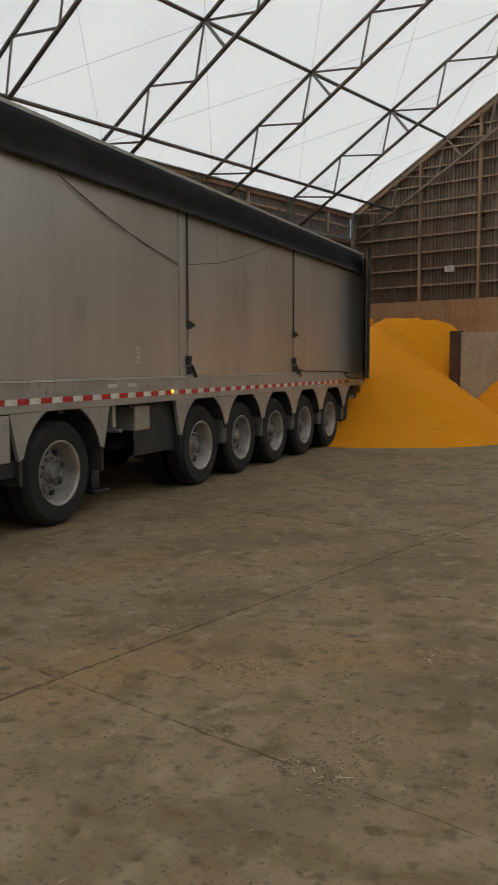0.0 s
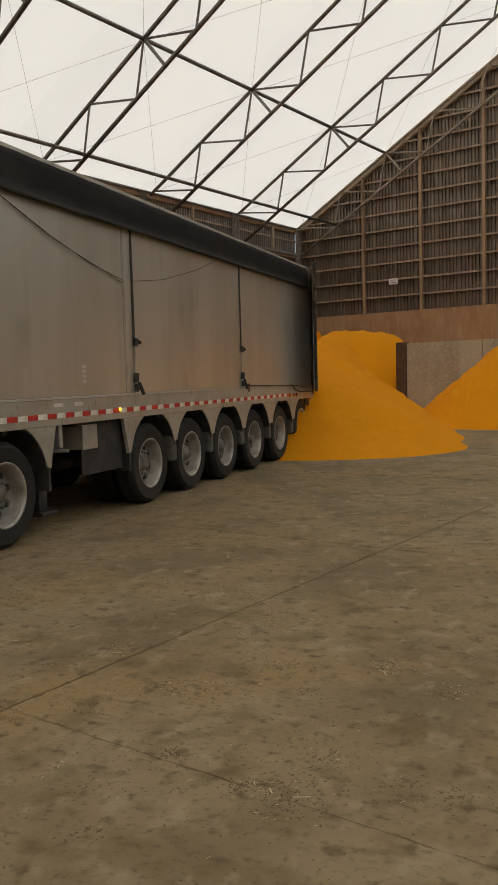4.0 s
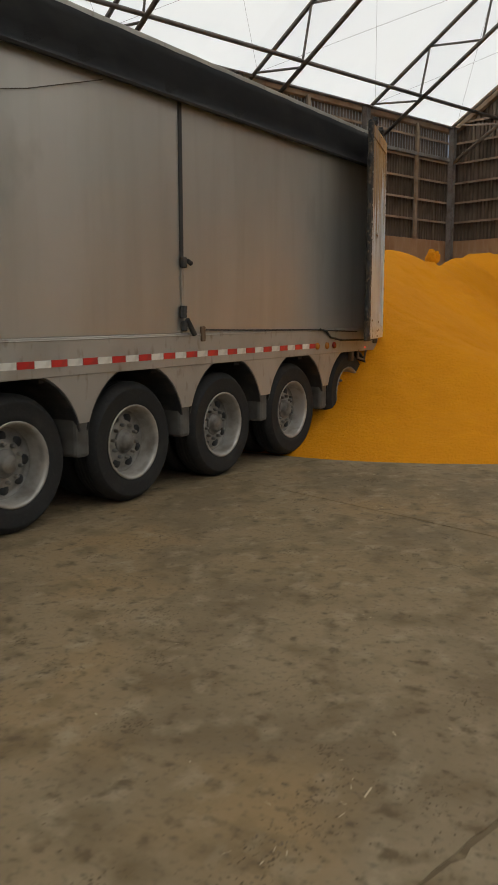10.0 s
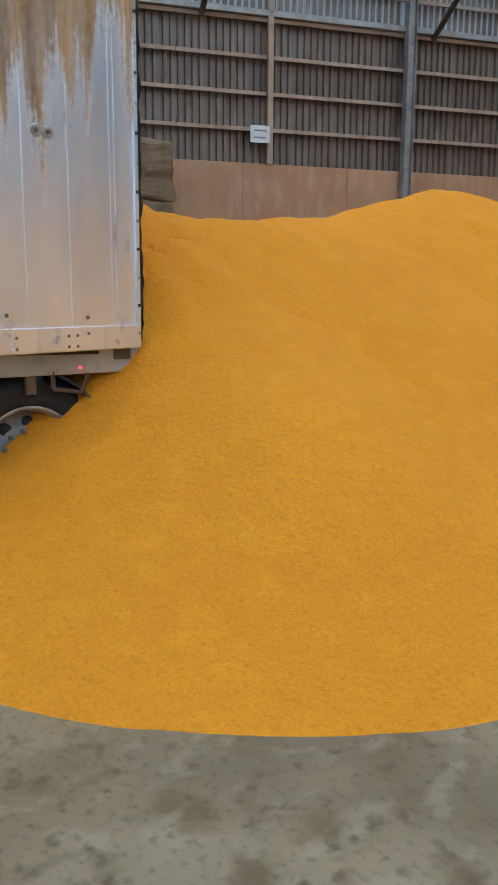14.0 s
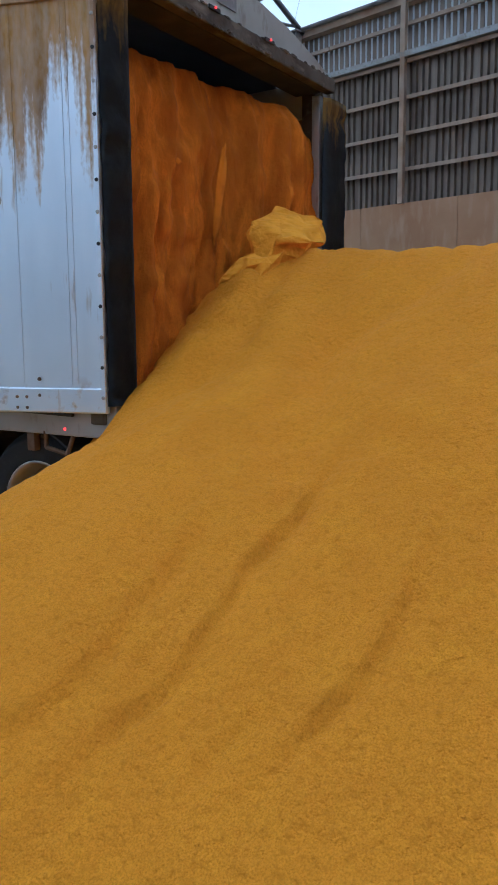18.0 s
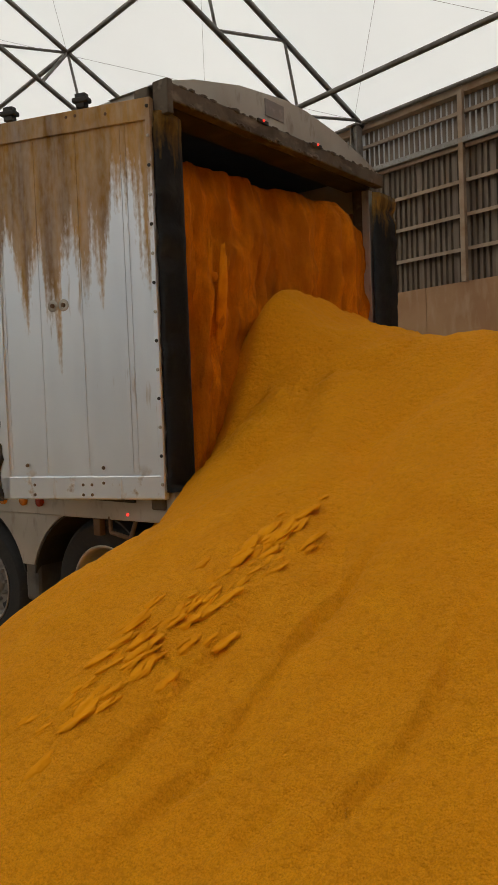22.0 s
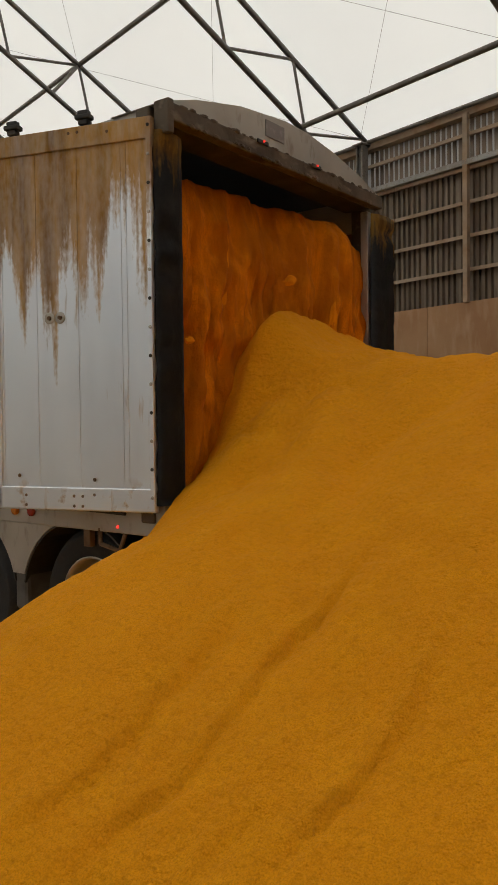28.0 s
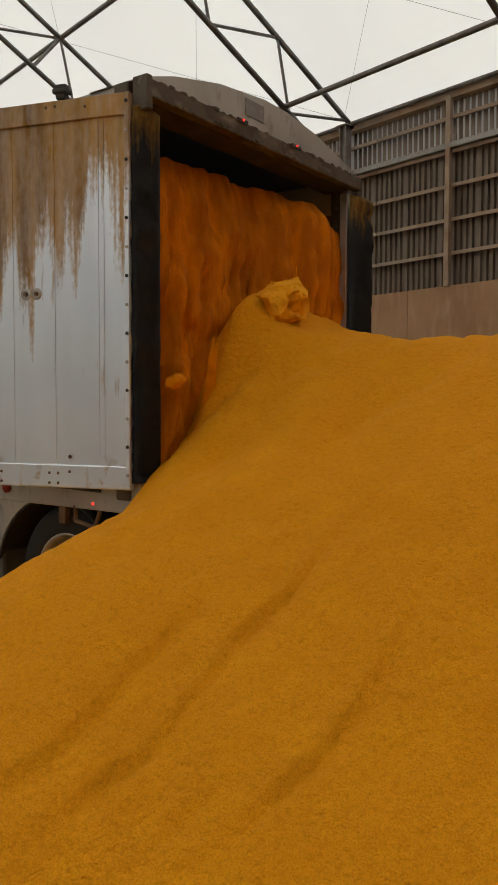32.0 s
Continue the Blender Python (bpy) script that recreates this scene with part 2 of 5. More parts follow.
def translucent(name, base, through_colour, share):
    """White woven fabric or fibreglass that daylight soaks through."""
    m = bpy.data.materials.new(name)
    m.use_nodes = True
    t = m.node_tree
    t.nodes.remove(t.nodes["Principled BSDF"])
    d, r, mx = t.nodes.new("ShaderNodeBsdfDiffuse"), t.nodes.new("ShaderNodeBsdfTranslucent"), t.nodes.new("ShaderNodeMixShader")
    tc, n, ramp = t.nodes.new("ShaderNodeTexCoord"), t.nodes.new("ShaderNodeTexNoise"), t.nodes.new("ShaderNodeMix")
    ramp.data_type = "RGBA"
    n.inputs["Scale"].default_value, n.inputs["Detail"].default_value = 0.6, 6
    t.links.new(tc.outputs["Object"], n.inputs["Vector"])
    t.links.new(n.outputs[0], ramp.inputs[0])
    ramp.inputs[6].default_value = (*through_colour, 1)
    ramp.inputs[7].default_value = (*[c * 0.93 for c in through_colour], 1)
    t.links.new(ramp.outputs[2], r.inputs[0])
    d.inputs[0].default_value = (*base, 1)
    mx.inputs[0].default_value = share
    t.links.new(d.outputs[0], mx.inputs[1])
    t.links.new(r.outputs[0], mx.inputs[2])
    t.links.new(mx.outputs[0], t.nodes["Material Output"].inputs[0])
    return m


fabric = translucent("white_roof_fabric", (0.8, 0.81, 0.79), (0.85, 0.885, 0.885), 0.72)
skylight_mat = translucent("fibreglass_light_band", (0.5, 0.5, 0.48), (0.46, 0.465, 0.46), 0.45)


def streaked(name, base, rough, metal, wobble, line, run, drip, vary, bump):
    """A clean surface with brown feed stains that run down from its top in ragged tongues."""
    m = material(name, base, rough, metal, vary=vary, bump=bump)
    t = m.node_tree
    b = t.nodes["Principled BSDF"]
    clean = b.inputs["Base Color"].links[0].from_socket
    tc = t.nodes.new("ShaderNodeTexCoord")
    sep = t.nodes.new("ShaderNodeSeparateXYZ")
    t.links.new(tc.outputs["Object"], sep.inputs[0])

    def grit(scale, detail, stretch):
        mp, n = t.nodes.new("ShaderNodeMapping"), t.nodes.new("ShaderNodeTexNoise")
        mp.inputs["Scale"].default_value = stretch
        t.links.new(tc.outputs["Object"], mp.inputs[0])
        n.inputs["Scale"].default_value, n.inputs["Detail"].default_value = scale, detail
        t.links.new(mp.outputs[0], n.inputs["Vector"])
        return n.outputs[0]

    def ranged(sock, lo, hi, a=0.0, z=1.0):
        r = t.nodes.new("ShaderNodeMapRange")
        for k, v in zip((1, 2, 3, 4), (lo, hi, a, z)):
            r.inputs[k].default_value = v
        t.links.new(sock, r.inputs[0])
        return r.outputs[0]

    def math_node(op, *socks):
        k = t.nodes.new("ShaderNodeMath")
        k.operation = op
        for i, v in enumerate(socks):
            if isinstance(v, float):
                k.inputs[i].default_value = v
            else:
                t.links.new(v, k.inputs[i])
        return k.outputs[0]

    def mixed(fac, a, z):
        x = t.nodes.new("ShaderNodeMix")
        x.data_type = "RGBA"
        t.links.new(fac, x.inputs[0])
        for k, v in ((6, a), (7, z)):
            if isinstance(v, tuple):
                x.inputs[k].default_value = v
            else:
                t.links.new(v, x.inputs[k])
        return x.outputs[2]

    tongues = math_node("MULTIPLY_ADD", grit(1.7, 3.0, (5.5, 5.5, 0.30)), wobble, sep.outputs[2])
    tongues = math_node("MULTIPLY_ADD", grit(6.0, 4.0, (6.0, 6.0, 0.25)), wobble * 0.30, tongues)
    tongues = math_node("MULTIPLY_ADD", grit(0.8, 2.0, (3.0, 3.0, 0.2)), wobble * 0.5, tongues)
    tongues = math_node("MULTIPLY_ADD", grit(26.0, 7.0, (2.2, 2.2, 0.9)), wobble * 0.25, tongues)
    edge = ranged(tongues, line, line + run)
    veil = ranged(grit(3.2, 6.0, (5.0, 5.0, 0.5)), 0.36, 0.62, 0.84, 1.0)
    crusty = ranged(grit(22.0, 6.0, (1.6, 1.6, 0.7)), 0.35, 0.65, 0.88, 1.0)
    head = math_node("MULTIPLY", math_node("MULTIPLY", edge, veil), crusty)
    drips = ranged(grit(11.0, 5.0, (1.0, 1.0, 0.13)), 0.64, 0.73, 0.0, drip)
    foot = math_node("MULTIPLY", ranged(sep.outputs[2], 1.42, 1.30), ranged(grit(9.0, 6.0, (1, 1, 1)), 0.60, 0.68, 0.0, drip))
    dirt = math_node("MAXIMUM", math_node("MAXIMUM", head, drips), foot)
    tone = mixed(ranged(grit(2.2, 5.0, (4.0, 4.0, 0.35)), 0.38, 0.62), (0.20, 0.100, 0.018, 1), (0.45, 0.245, 0.042, 1))
    tone = mixed(ranged(grit(14.0, 6.0, (2.0, 2.0, 0.4)), 0.50, 0.75), tone, (0.33, 0.205, 0.062, 1))
    t.links.new(mixed(dirt, clean, tone), b.inputs["Base Color"])
    t.links.new(ranged(dirt, 0.0, 1.0, metal, 0.0), b.inputs["Metallic"])
    t.links.new(ranged(dirt, 0.0, 1.0, rough, 0.85), b.inputs["Roughness"])
    return m


flap_rubber = streaked("dusty_black_rubber", (0.012, 0.0115, 0.011), 0.65, 0.0, 1.0, 4.18, 0.22, 0.0, [(6, 5, 0.5, 0.8, (0.035, 0.031, 0.026), ONE)], [(4, 0.8, 0.05, ONE), (25, 0.4, 0.01, ONE)])
stained_alu = streaked("stained_bright_aluminium", (0.86, 0.90, 0.95), 0.34, 0.75, 2.0, 4.64, 0.30, 0.8, [(1.2, 4, 0.45, 0.75, (0.62, 0.66, 0.72), (1, 1, 0.3))], [(1.5, 0.22, 0.05, (1, 1, 0.6)), (5.0, 0.10, 0.02, ONE)])


# ---- mesh helpers ----
def part(name, bm, mat, parent=None, label="", smooth=False):
    """Links a bmesh as one mesh object, under a thing or a part when given."""
    me = bpy.data.meshes.new(name)
    bm.to_mesh(me)
    bm.free()
    if smooth:
        me.shade_smooth()
    me.materials.append(mat)
    ob = new(name, me)
    ob.parent = parent
    if label:
        tagged(ob, label)
    return ob


def share(name, me, m, parent=None):
    ob = new(name, me)
    ob.matrix_basis = m
    ob.parent = parent
    return ob


def block(bm, x0, x1, y0, y1, z0, z1, bevel=0.0):
    vs = [bm.verts.new(p) for p in ((x0, y0, z0), (x1, y0, z0), (x1, y1, z0), (x0, y1, z0), (x0, y0, z1), (x1, y0, z1), (x1, y1, z1), (x0, y1, z1))]
    fs = [bm.faces.new([vs[i] for i in f]) for f in ((3, 2, 1, 0), (4, 5, 6, 7), (0, 1, 5, 4), (1, 2, 6, 5), (2, 3, 7, 6), (3, 0, 4, 7))]
    if bevel:
        es = list({e for f in fs for e in f.edges})
        bmesh.ops.bevel(bm, geom=es, offset=bevel, segments=2, affect="EDGES", profile=0.5)
    return bm


def beam(bm, a, b, r=0.05, sides=8, square=False):
    """A bar from a to b: round, or square when asked."""
    a, b = Vector(a), Vector(b)
    d = (b - a).normalized()
    s = d.cross(Vector((0, 0, 1)) if abs(d.z) < 0.95 else Vector((1, 0, 0))).normalized()
    u = s.cross(d)
    n = 4 if square else sides
    off = math.pi / 4 if square else 0
    k = r * (math.sqrt(2) if square else 1)
    rings = [[bm.verts.new(p + (s * math.cos(off + i * math.tau / n) + u * math.sin(off + i * math.tau / n)) * k) for i in range(n)] for p in (a, b)]
    for i in range(n):
        bm.faces.new((rings[0][i], rings[0][(i + 1) % n], rings[1][(i + 1) % n], rings[1][i]))
    bm.faces.new(rings[0][::-1]), bm.faces.new(rings[1])
    return bm


def lathe(bm, profile, sides=32, axis="x"):
    """Turns (radius, offset) pairs about the x axis, closed end to end."""
    rings = []
    for r, x in profile:
        rings.append([bm.verts.new((x, r * math.cos(i * math.tau / sides), r * math.sin(i * math.tau / sides))) for i in range(sides)])
    for a, b in zip(rings, rings[1:]):
        for i in range(sides):
            bm.faces.new((a[i], a[(i + 1) % sides], b[(i + 1) % sides], b[i]))
    return rings


def prism(bm, outline, x0, x1):
    """A plate of y-z outline between two x planes."""
    a = [bm.verts.new((x0, y, z)) for y, z in outline]
    b = [bm.verts.new((x1, y, z)) for y, z in outline]
    bm.faces.new(a), bm.faces.new(b[::-1])
    for i in range(len(a)):
        j = (i + 1) % len(a)
        bm.faces.new((a[j], a[i], b[i], b[j]))
    bmesh.ops.recalc_face_normals(bm, faces=bm.faces)
    return bm


def sheet(bm, outline, y0, y1):
    """A plate of x-z outline between two y planes."""
    a = [bm.verts.new((x, y0, z)) for x, z in outline]
    b = [bm.verts.new((x, y1, z)) for x, z in outline]
    bm.faces.new(a), bm.faces.new(b[::-1])
    for i in range(len(a)):
        j = (i + 1) % len(a)
        bm.faces.new((a[j], a[i], b[i], b[j]))
    bmesh.ops.recalc_face_normals(bm, faces=bm.faces)
    return bm


def empty(name, m=Matrix(), label="", category="", group="", kind=""):
    ob = new(name)
    ob.empty_display_size = 0.2
    ob.matrix_basis = m
    return tagged(ob, label, category, group, kind)


def B():
    return bmesh.new()


# ---- the shed: u across from the long wall, w along it ----
PHI, OFF = radians(-14.71), -11.865
SHED = Matrix.Translation((OFF * math.cos(PHI), OFF * math.sin(PHI), 0)) @ Matrix.Rotation(PHI, 4, "Z")
WIDTH, GABLE, REAR, EAVE, RIDGE_U = 34.0, 18.75, -32.0, 8.25, 17.0
COLS = [13.6, 8.05, 2.0, -3.85, -9.6, -15.4, -21.2, -27.0]
BOARD = 4.2


def roof_z(u):
    """Height of the trusses' upper chord."""
    return EAVE - 0.05 + 0.585 * min(u, WIDTH - u)


ground = part("ground", block(B(), -900, 900, -900, 900, -0.6, -0.06), soil)
tagged(ground, "brown gravel ground outside the shed", "ground", kind="structure")
slab_bed = tagged(part("floor", block(B(), -0.2, WIDTH + 0.2, REAR - 0.2, GABLE + 0.2, -0.3, -0.005), joint_dirt), "worn dusty concrete floor of the storage shed", "floor", kind="structure")
slab_bed.matrix_basis = SHED

# roof fabric, sagging a little between the trusses
bm = B()
ws = [GABLE + 0.1]
for a, b in zip([GABLE] + COLS, COLS + [REAR]):
    ws += [a + (b - a) * k / 4 for k in range(1, 5)]
us = [-0.25, 0.5, 2.4, 4.6, 6.8, 9.0, 11.2, 13.4, 15.4, RIDGE_U]
us += [WIDTH - u for u in us[-2::-1]]
grid = []
for i, w in enumerate(ws):
    sag = 0.07 * math.sin(math.pi * ((i % 4) / 4)) if i else 0
    grid.append([bm.verts.new((u, w, roof_z(u) + 0.10 - sag)) for u in us])
for a, b in zip(grid, grid[1:]):
    for i in range(len(us) - 1):
        bm.faces.new((a[i], a[i + 1], b[i + 1], b[i]))
roof = tagged(part("ceiling", bm, fabric, smooth=False), "white translucent fabric roof over steel trusses", "roof", kind="structure")
roof.matrix_basis = SHED

# girt heights
GIRTS = [BOARD + 0.71 * k - 0.02 for k in range(1, 6)]


def corrugated(length, z0, z1, pitch=0.15, depth=0.06):
    """A ribbed steel sheet along +x, its ribs upright."""
    bm = B()
    xs = []
    x = 0.0
    while x < length - 1e-6:
        xs += [(x, 0), (x + pitch * 0.38, 0), (x + pitch * 0.5, depth), (x + pitch * 0.88, depth)]
        x += pitch
    xs = [p for p in xs if p[0] < length] + [(length, 0)]
    lo = [bm.verts.new((px, d, z0)) for px, d in xs]
    if callable(z1):
        hi = [bm.verts.new((px, d, z1(px))) for px, d in xs]
    else:
        hi = [bm.verts.new((px, d, z1)) for px, d in xs]
    for i in range(len(xs) - 1):
        bm.faces.new((lo[i], lo[i + 1], hi[i + 1], hi[i]))
    return bm


TRW = -4.05


def wall_shell(name, label, m, length, height, posts, gable=False, lower=BOARD, hole=None, light=False):
    """A clad wall along its own +x, its inside towards -y: sheets, girts, posts, boards and an outer skin."""
    wall = empty(name, m, label, "wall", kind="structure")
    top = (lambda x: height) if not gable else (lambda x: EAVE + 0.585 * min(x, length - x) - 0.02)
    if hole:
        spans = [(0, hole[0]), (hole[1], length)]
    else:
        spans = [(0, length)]
    # outer skin and sheets, about a metre wide each
    for a, b in spans:
        x = a
        while x < b - 0.05:
            wdt = min(0.96, b - x)
            bands = [(lower - 0.1, lambda px, x0=x: top(x0 + px))] if not light else [(lower - 0.1, lambda px: 7.10)]
            for z0, z1 in bands:
                s = part("cladding_sheet", corrugated(wdt, z0, z1), cladding, wall)
                s.matrix_basis = Matrix.Translation((x, 0.16, 0))
            x += 0.96
        x = a
        while x < b - 0.05:
            wdt = min(2.42, b - x)
            bd = part("wall_board", block(B(), x + 0.006, x + wdt - 0.006, 0.02, 0.055, 2.12, lower, 0.004), board_mat, wall)
            part("wall_board", block(B(), x + 0.006, x + wdt - 0.006, 0.02, 0.055, 0.0, 2.11, 0.004), board_mat, wall)
            x += 2.42
        zs = list(GIRTS)
        while zs[-1] < max(top(a), top(b), top((a + b) / 2)) - 0.5:
            zs.append(zs[-1] + 0.71)
        for z in zs:
            xa, xb = a, b
            if gable and z > EAVE:
                d = (z + 0.12 - EAVE) / 0.585
                xa, xb = max(a, d), min(b, length - d)
            if not gable and z > height - 0.15:
                continue
            if xb - xa < 0.3:
                continue
            x = xa
            while x < xb - 0.1:
                e = min(x + 5.82, xb)
                gb = B()
                block(gb, x + 0.01, e - 0.01, 0.0, 0.15, z - 0.02, z + 0.02)
                block(gb, x + 0.01, e - 0.01, -0.005, 0.012, z - 0.055, z - 0.02)
                part("girt", gb, girt_mat, wall)
                x += 5.82
    for p in posts:
        if hole and hole[0] < p < hole[1]:
            continue
        part("wall_post", block(B(), p - 0.06, p + 0.06, -0.10, 0.0, lower - 0.02, top(p) - 0.1, 0.008), timber if gable else girt_mat, wall)
    return wall


# long wall beside the trailer: runs along w; its own x is -w from the gable
wall_long = wall_shell("wall_west", "ribbed steel shed wall with dusty girts above plywood boards", SHED @ Matrix.Translation((0, REAR, 0)) @ Matrix.Rotation(radians(90), 4, "Z"), GABLE - REAR, EAVE, [c + 2.9 - REAR for c in COLS], light=True)
wall_gable = wall_shell("wall_north", "tall ribbed steel gable wall with rusty girts and plywood boards", SHED @ Matrix.Translation((0, GABLE, 0)), WIDTH, EAVE, [3.38, 6.07, 8.78, 11.5, 14.2, 17, 19.8, 22.5, 25.2, 27.9, 30.6], gable=True)
# out of view; the bay is added to light the trailer's side and door
wall_far = wall_shell("wall_east", "unseen ribbed steel shed wall, its wide open bay added to let in side light", SHED @ Matrix.Translation((WIDTH, GABLE, 0)) @ Matrix.Rotation(radians(-90), 4, "Z"), GABLE - REAR, EAVE, [GABLE - c - 2.9 for c in COLS], hole=(8.0, 36.0))
part("door_lintel", block(B(), 8.0, 36.0, 0.05, 0.2, 7.0, EAVE), cladding, wall_far)
wall_rear = wall_shell("wall_south", "ribbed steel gable wall with a wide open truck doorway", SHED @ Matrix.Translation((WIDTH, REAR, 0)) @ Matrix.Rotation(radians(180), 4, "Z"), WIDTH, EAVE, [6, 26, 30], gable=True, hole=(9.0, 24.0))
part("door_lintel", block(B(), 9.0, 24.0, 0.05, 0.2, 6.0, 13.0), cladding, wall_rear)

# light band high on the long wall
for c0, c1 in zip([GABLE] + COLS, COLS + [REAR]):
    pb = corrugated(c0 - c1, 7.10, 8.24, 0.15, 0.03)
    o = part("light_band", pb, skylight_mat, wall_long, "pale fibreglass light band")
    o.matrix_basis = Matrix.Translation((c1 - REAR, 0.20, 0))
    rb = B()
    x = 0.0
    while x < c0 - c1 - 0.1:
        block(rb, x, x + 0.085, 0.165, 0.185, 7.1, 8.24)
        x += 0.15
    o = part("band_ribs", rb, cladding, wall_long, "ribs in front of the light band")
    o.matrix_basis = Matrix.Translation((c1 - REAR, 0, 0))


part("eave_trim", block(B(), 0.0, GABLE - REAR, -0.02, 0.26, 8.10, 8.30, 0.006), girt_mat, wall_long, "dusty eave board along the wall's top")
part("eave_beam", block(B(), 0.0, GABLE - REAR, -0.10, 0.06, 7.05, 7.17, 0.01), steel, wall_long, "grey steel beam below the light band")
for f in ((lambda u: u), (lambda u: WIDTH - u)):
    part("rake_trim", beam(B(), (f(0.0), 0.06, roof_z(0) + 0.0), (f(RIDGE_U), 0.06, roof_z(RIDGE_U) + 0.0), 0.11, square=True), girt_mat, wall_gable, "board along the gable's sloping edge")


def truss_thing(w, metal):
    """A roof truss from wall to wall with chords, webs and knee braces, and its two columns."""
    t = empty("roof_truss", SHED @ Matrix.Translation((0, w, 0)), "galvanised steel lattice roof truss of round tube", "truss", "roof trusses")
    drop = 1.36
    for side in (0, 1):
        f = (lambda u: u) if side == 0 else (lambda u: WIDTH - u)
        part("top_chord", beam(B(), (f(0.0), 0, roof_z(0)), (f(RIDGE_U), 0, roof_z(RIDGE_U)), 0.062), metal, t, smooth=True)
        part("bottom_chord", beam(B(), (f(0.12), 0, 6.95), (f(RIDGE_U), 0, roof_z(RIDGE_U) - drop), 0.062), metal, t, smooth=True)
        zb = lambda u: 6.95 + (roof_z(RIDGE_U) - drop - 6.95) * (u - 0.12) / (RIDGE_U - 0.12)
        u = 0.2
        while u < RIDGE_U - 2.3:
            part("web", beam(B(), (f(u), 0, roof_z(u)), (f(u + 1.85), 0, zb(u + 1.85)), 0.034, 6), metal, t)
            part("web", beam(B(), (f(u + 1.85), 0, zb(u + 1.85)), (f(u + 2.2), 0, roof_z(u + 2.2)), 0.034, 6), metal, t)
            u += 2.2
        for pu in (4.6, 13.4):
            part("knee_brace", beam(B(), (f(pu), 0, roof_z(pu)), (f(pu + 0.75), 0, zb(pu + 0.75)), 0.05, 6), metal, t)
    return t


for w in [GABLE - 0.25, 13.85, 8.6, 3.42, -1.3, TRW, -9.5, -15.3, -21.2, -27.0]:
    truss_thing(w, dusty_steel if w > GABLE - 1 else dark_steel)
for w in [GABLE - 0.22] + COLS:
    for u in (0.14, WIDTH - 0.14):
        c = empty("steel_column", SHED @ Matrix.Translation((u, w, 0)), "galvanised steel column against the shed wall", "column", "wall columns")
        bm = B()
        block(bm, -0.10, 0.10, -0.10, -0.085, 0, roof_z(0.1) - 0.05)
        block(bm, -0.10, 0.10, 0.085, 0.10, 0, roof_z(0.1) - 0.05)
        block(bm, -0.008, 0.008, -0.085, 0.085, 0, roof_z(0.1) - 0.05)
        part("shaft", bm, steel, c)
        part("cap_plate", block(B(), -0.16, 0.16, -0.17, 0.17, roof_z(0.1) - 0.05, roof_z(0.1) - 0.02, 0.004), steel, c)

# purlins along the shed
for u, r in ((0.10, 0.05), (4.6, 0.06), (13.4, 0.06), (WIDTH - 4.6, 0.06), (WIDTH - 0.10, 0.05), (2.15, 0.06)):
    z = roof_z(u) if u != 2.15 else 8.2
    p = part("purlin", beam(B(), (u, REAR, z), (u, GABLE, z), r), dark_steel, smooth=True)
    p.matrix_basis = SHED
    tagged(p, "long round steel tube between the roof trusses", "purlin", "roof purlins")

# bracing wires under the fabric
TR = [GABLE - 0.25, 13.85, 8.6, 3.42, -1.3, TRW, -9.5, -15.3, -21.2, -27.0]
for a, b in zip(TR, TR[1:]):
    for u0, u1 in ((0.3, 4.6), (4.6, 9.0), (9.0, 13.4)):
        for p, q in ((u0, u1), (u1, u0)):
            o = part("brace_wire", beam(B(), (p, a, roof_z(p) - 0.06), (q, b, roof_z(q) - 0.06), 0.004, 5), dark_steel)
            o.matrix_basis = SHED
            tagged(o, "thin crossed steel bracing wire under the roof", "wire", "bracing wires")

# ---- the grain heap ----
RIDGES = (
    (0.565, ((0.44, 0.64, 1.27), (-0.15, 0.85, 1.53))),
    (0.98, ((-0.15, 0.85, 1.53), (-1.30, 0.55, 2.19), (-2.6, 0.2, 2.24), (-4.0, 1.5, 1.9))),
    (1.08, ((-0.05, 0.3, 1.38), (-0.6, 0.3, 1.76), (-1.1, 0.3, 2.10))),
    (0.85, ((-1.30, 0.8, 2.19), (-1.35, 1.8, 2.14))),
    (0.57, ((-1.35, 1.8, 2.14), (-1.5, 2.7, 2.22))),
    (0.70, ((-1.5, 2.7, 2.24), (-1.7, 4.1, 2.62), (-1.75, 4.7, 2.58))),
    (1.20, ((-1.75, 4.7, 2.58), (-1.8, 5.6, 2.45), (-2.0, 7.6, 2.56), (-2.3, 10.0, 2.86))),
    (1.20, ((-2.3, 10.5, 3.0), (-0.75, 11.8, 2.95))),
    (0.90, ((-2.4, 11.0, 3.0), (-3.4, 16.0, 2.95))),
    (0.88, ((3.35, 8.75, 2.40), (6.0, 8.2, 2.5), (12.0, 6.7, 2.5))),
)


MOUTH = ((-4.5, 1.7), (-2.6, 2.20), (-2.15, 2.16), (-1.7, 2.09), (-1.24, 1.98), (-0.9, 1.84), (-0.71, 1.67), (-0.42, 1.49), (-0.06, 1.30), (0.3, 1.04), (0.8, 0.5))


def mouth(x):
    """Height of the heap along the trailer's sill."""
    for (a, za), (b, zb) in zip(MOUTH, MOUTH[1:]):
        if a <= x <= b:
            return za + (zb - za) * (x - a) / (b - a)
    return -9.0


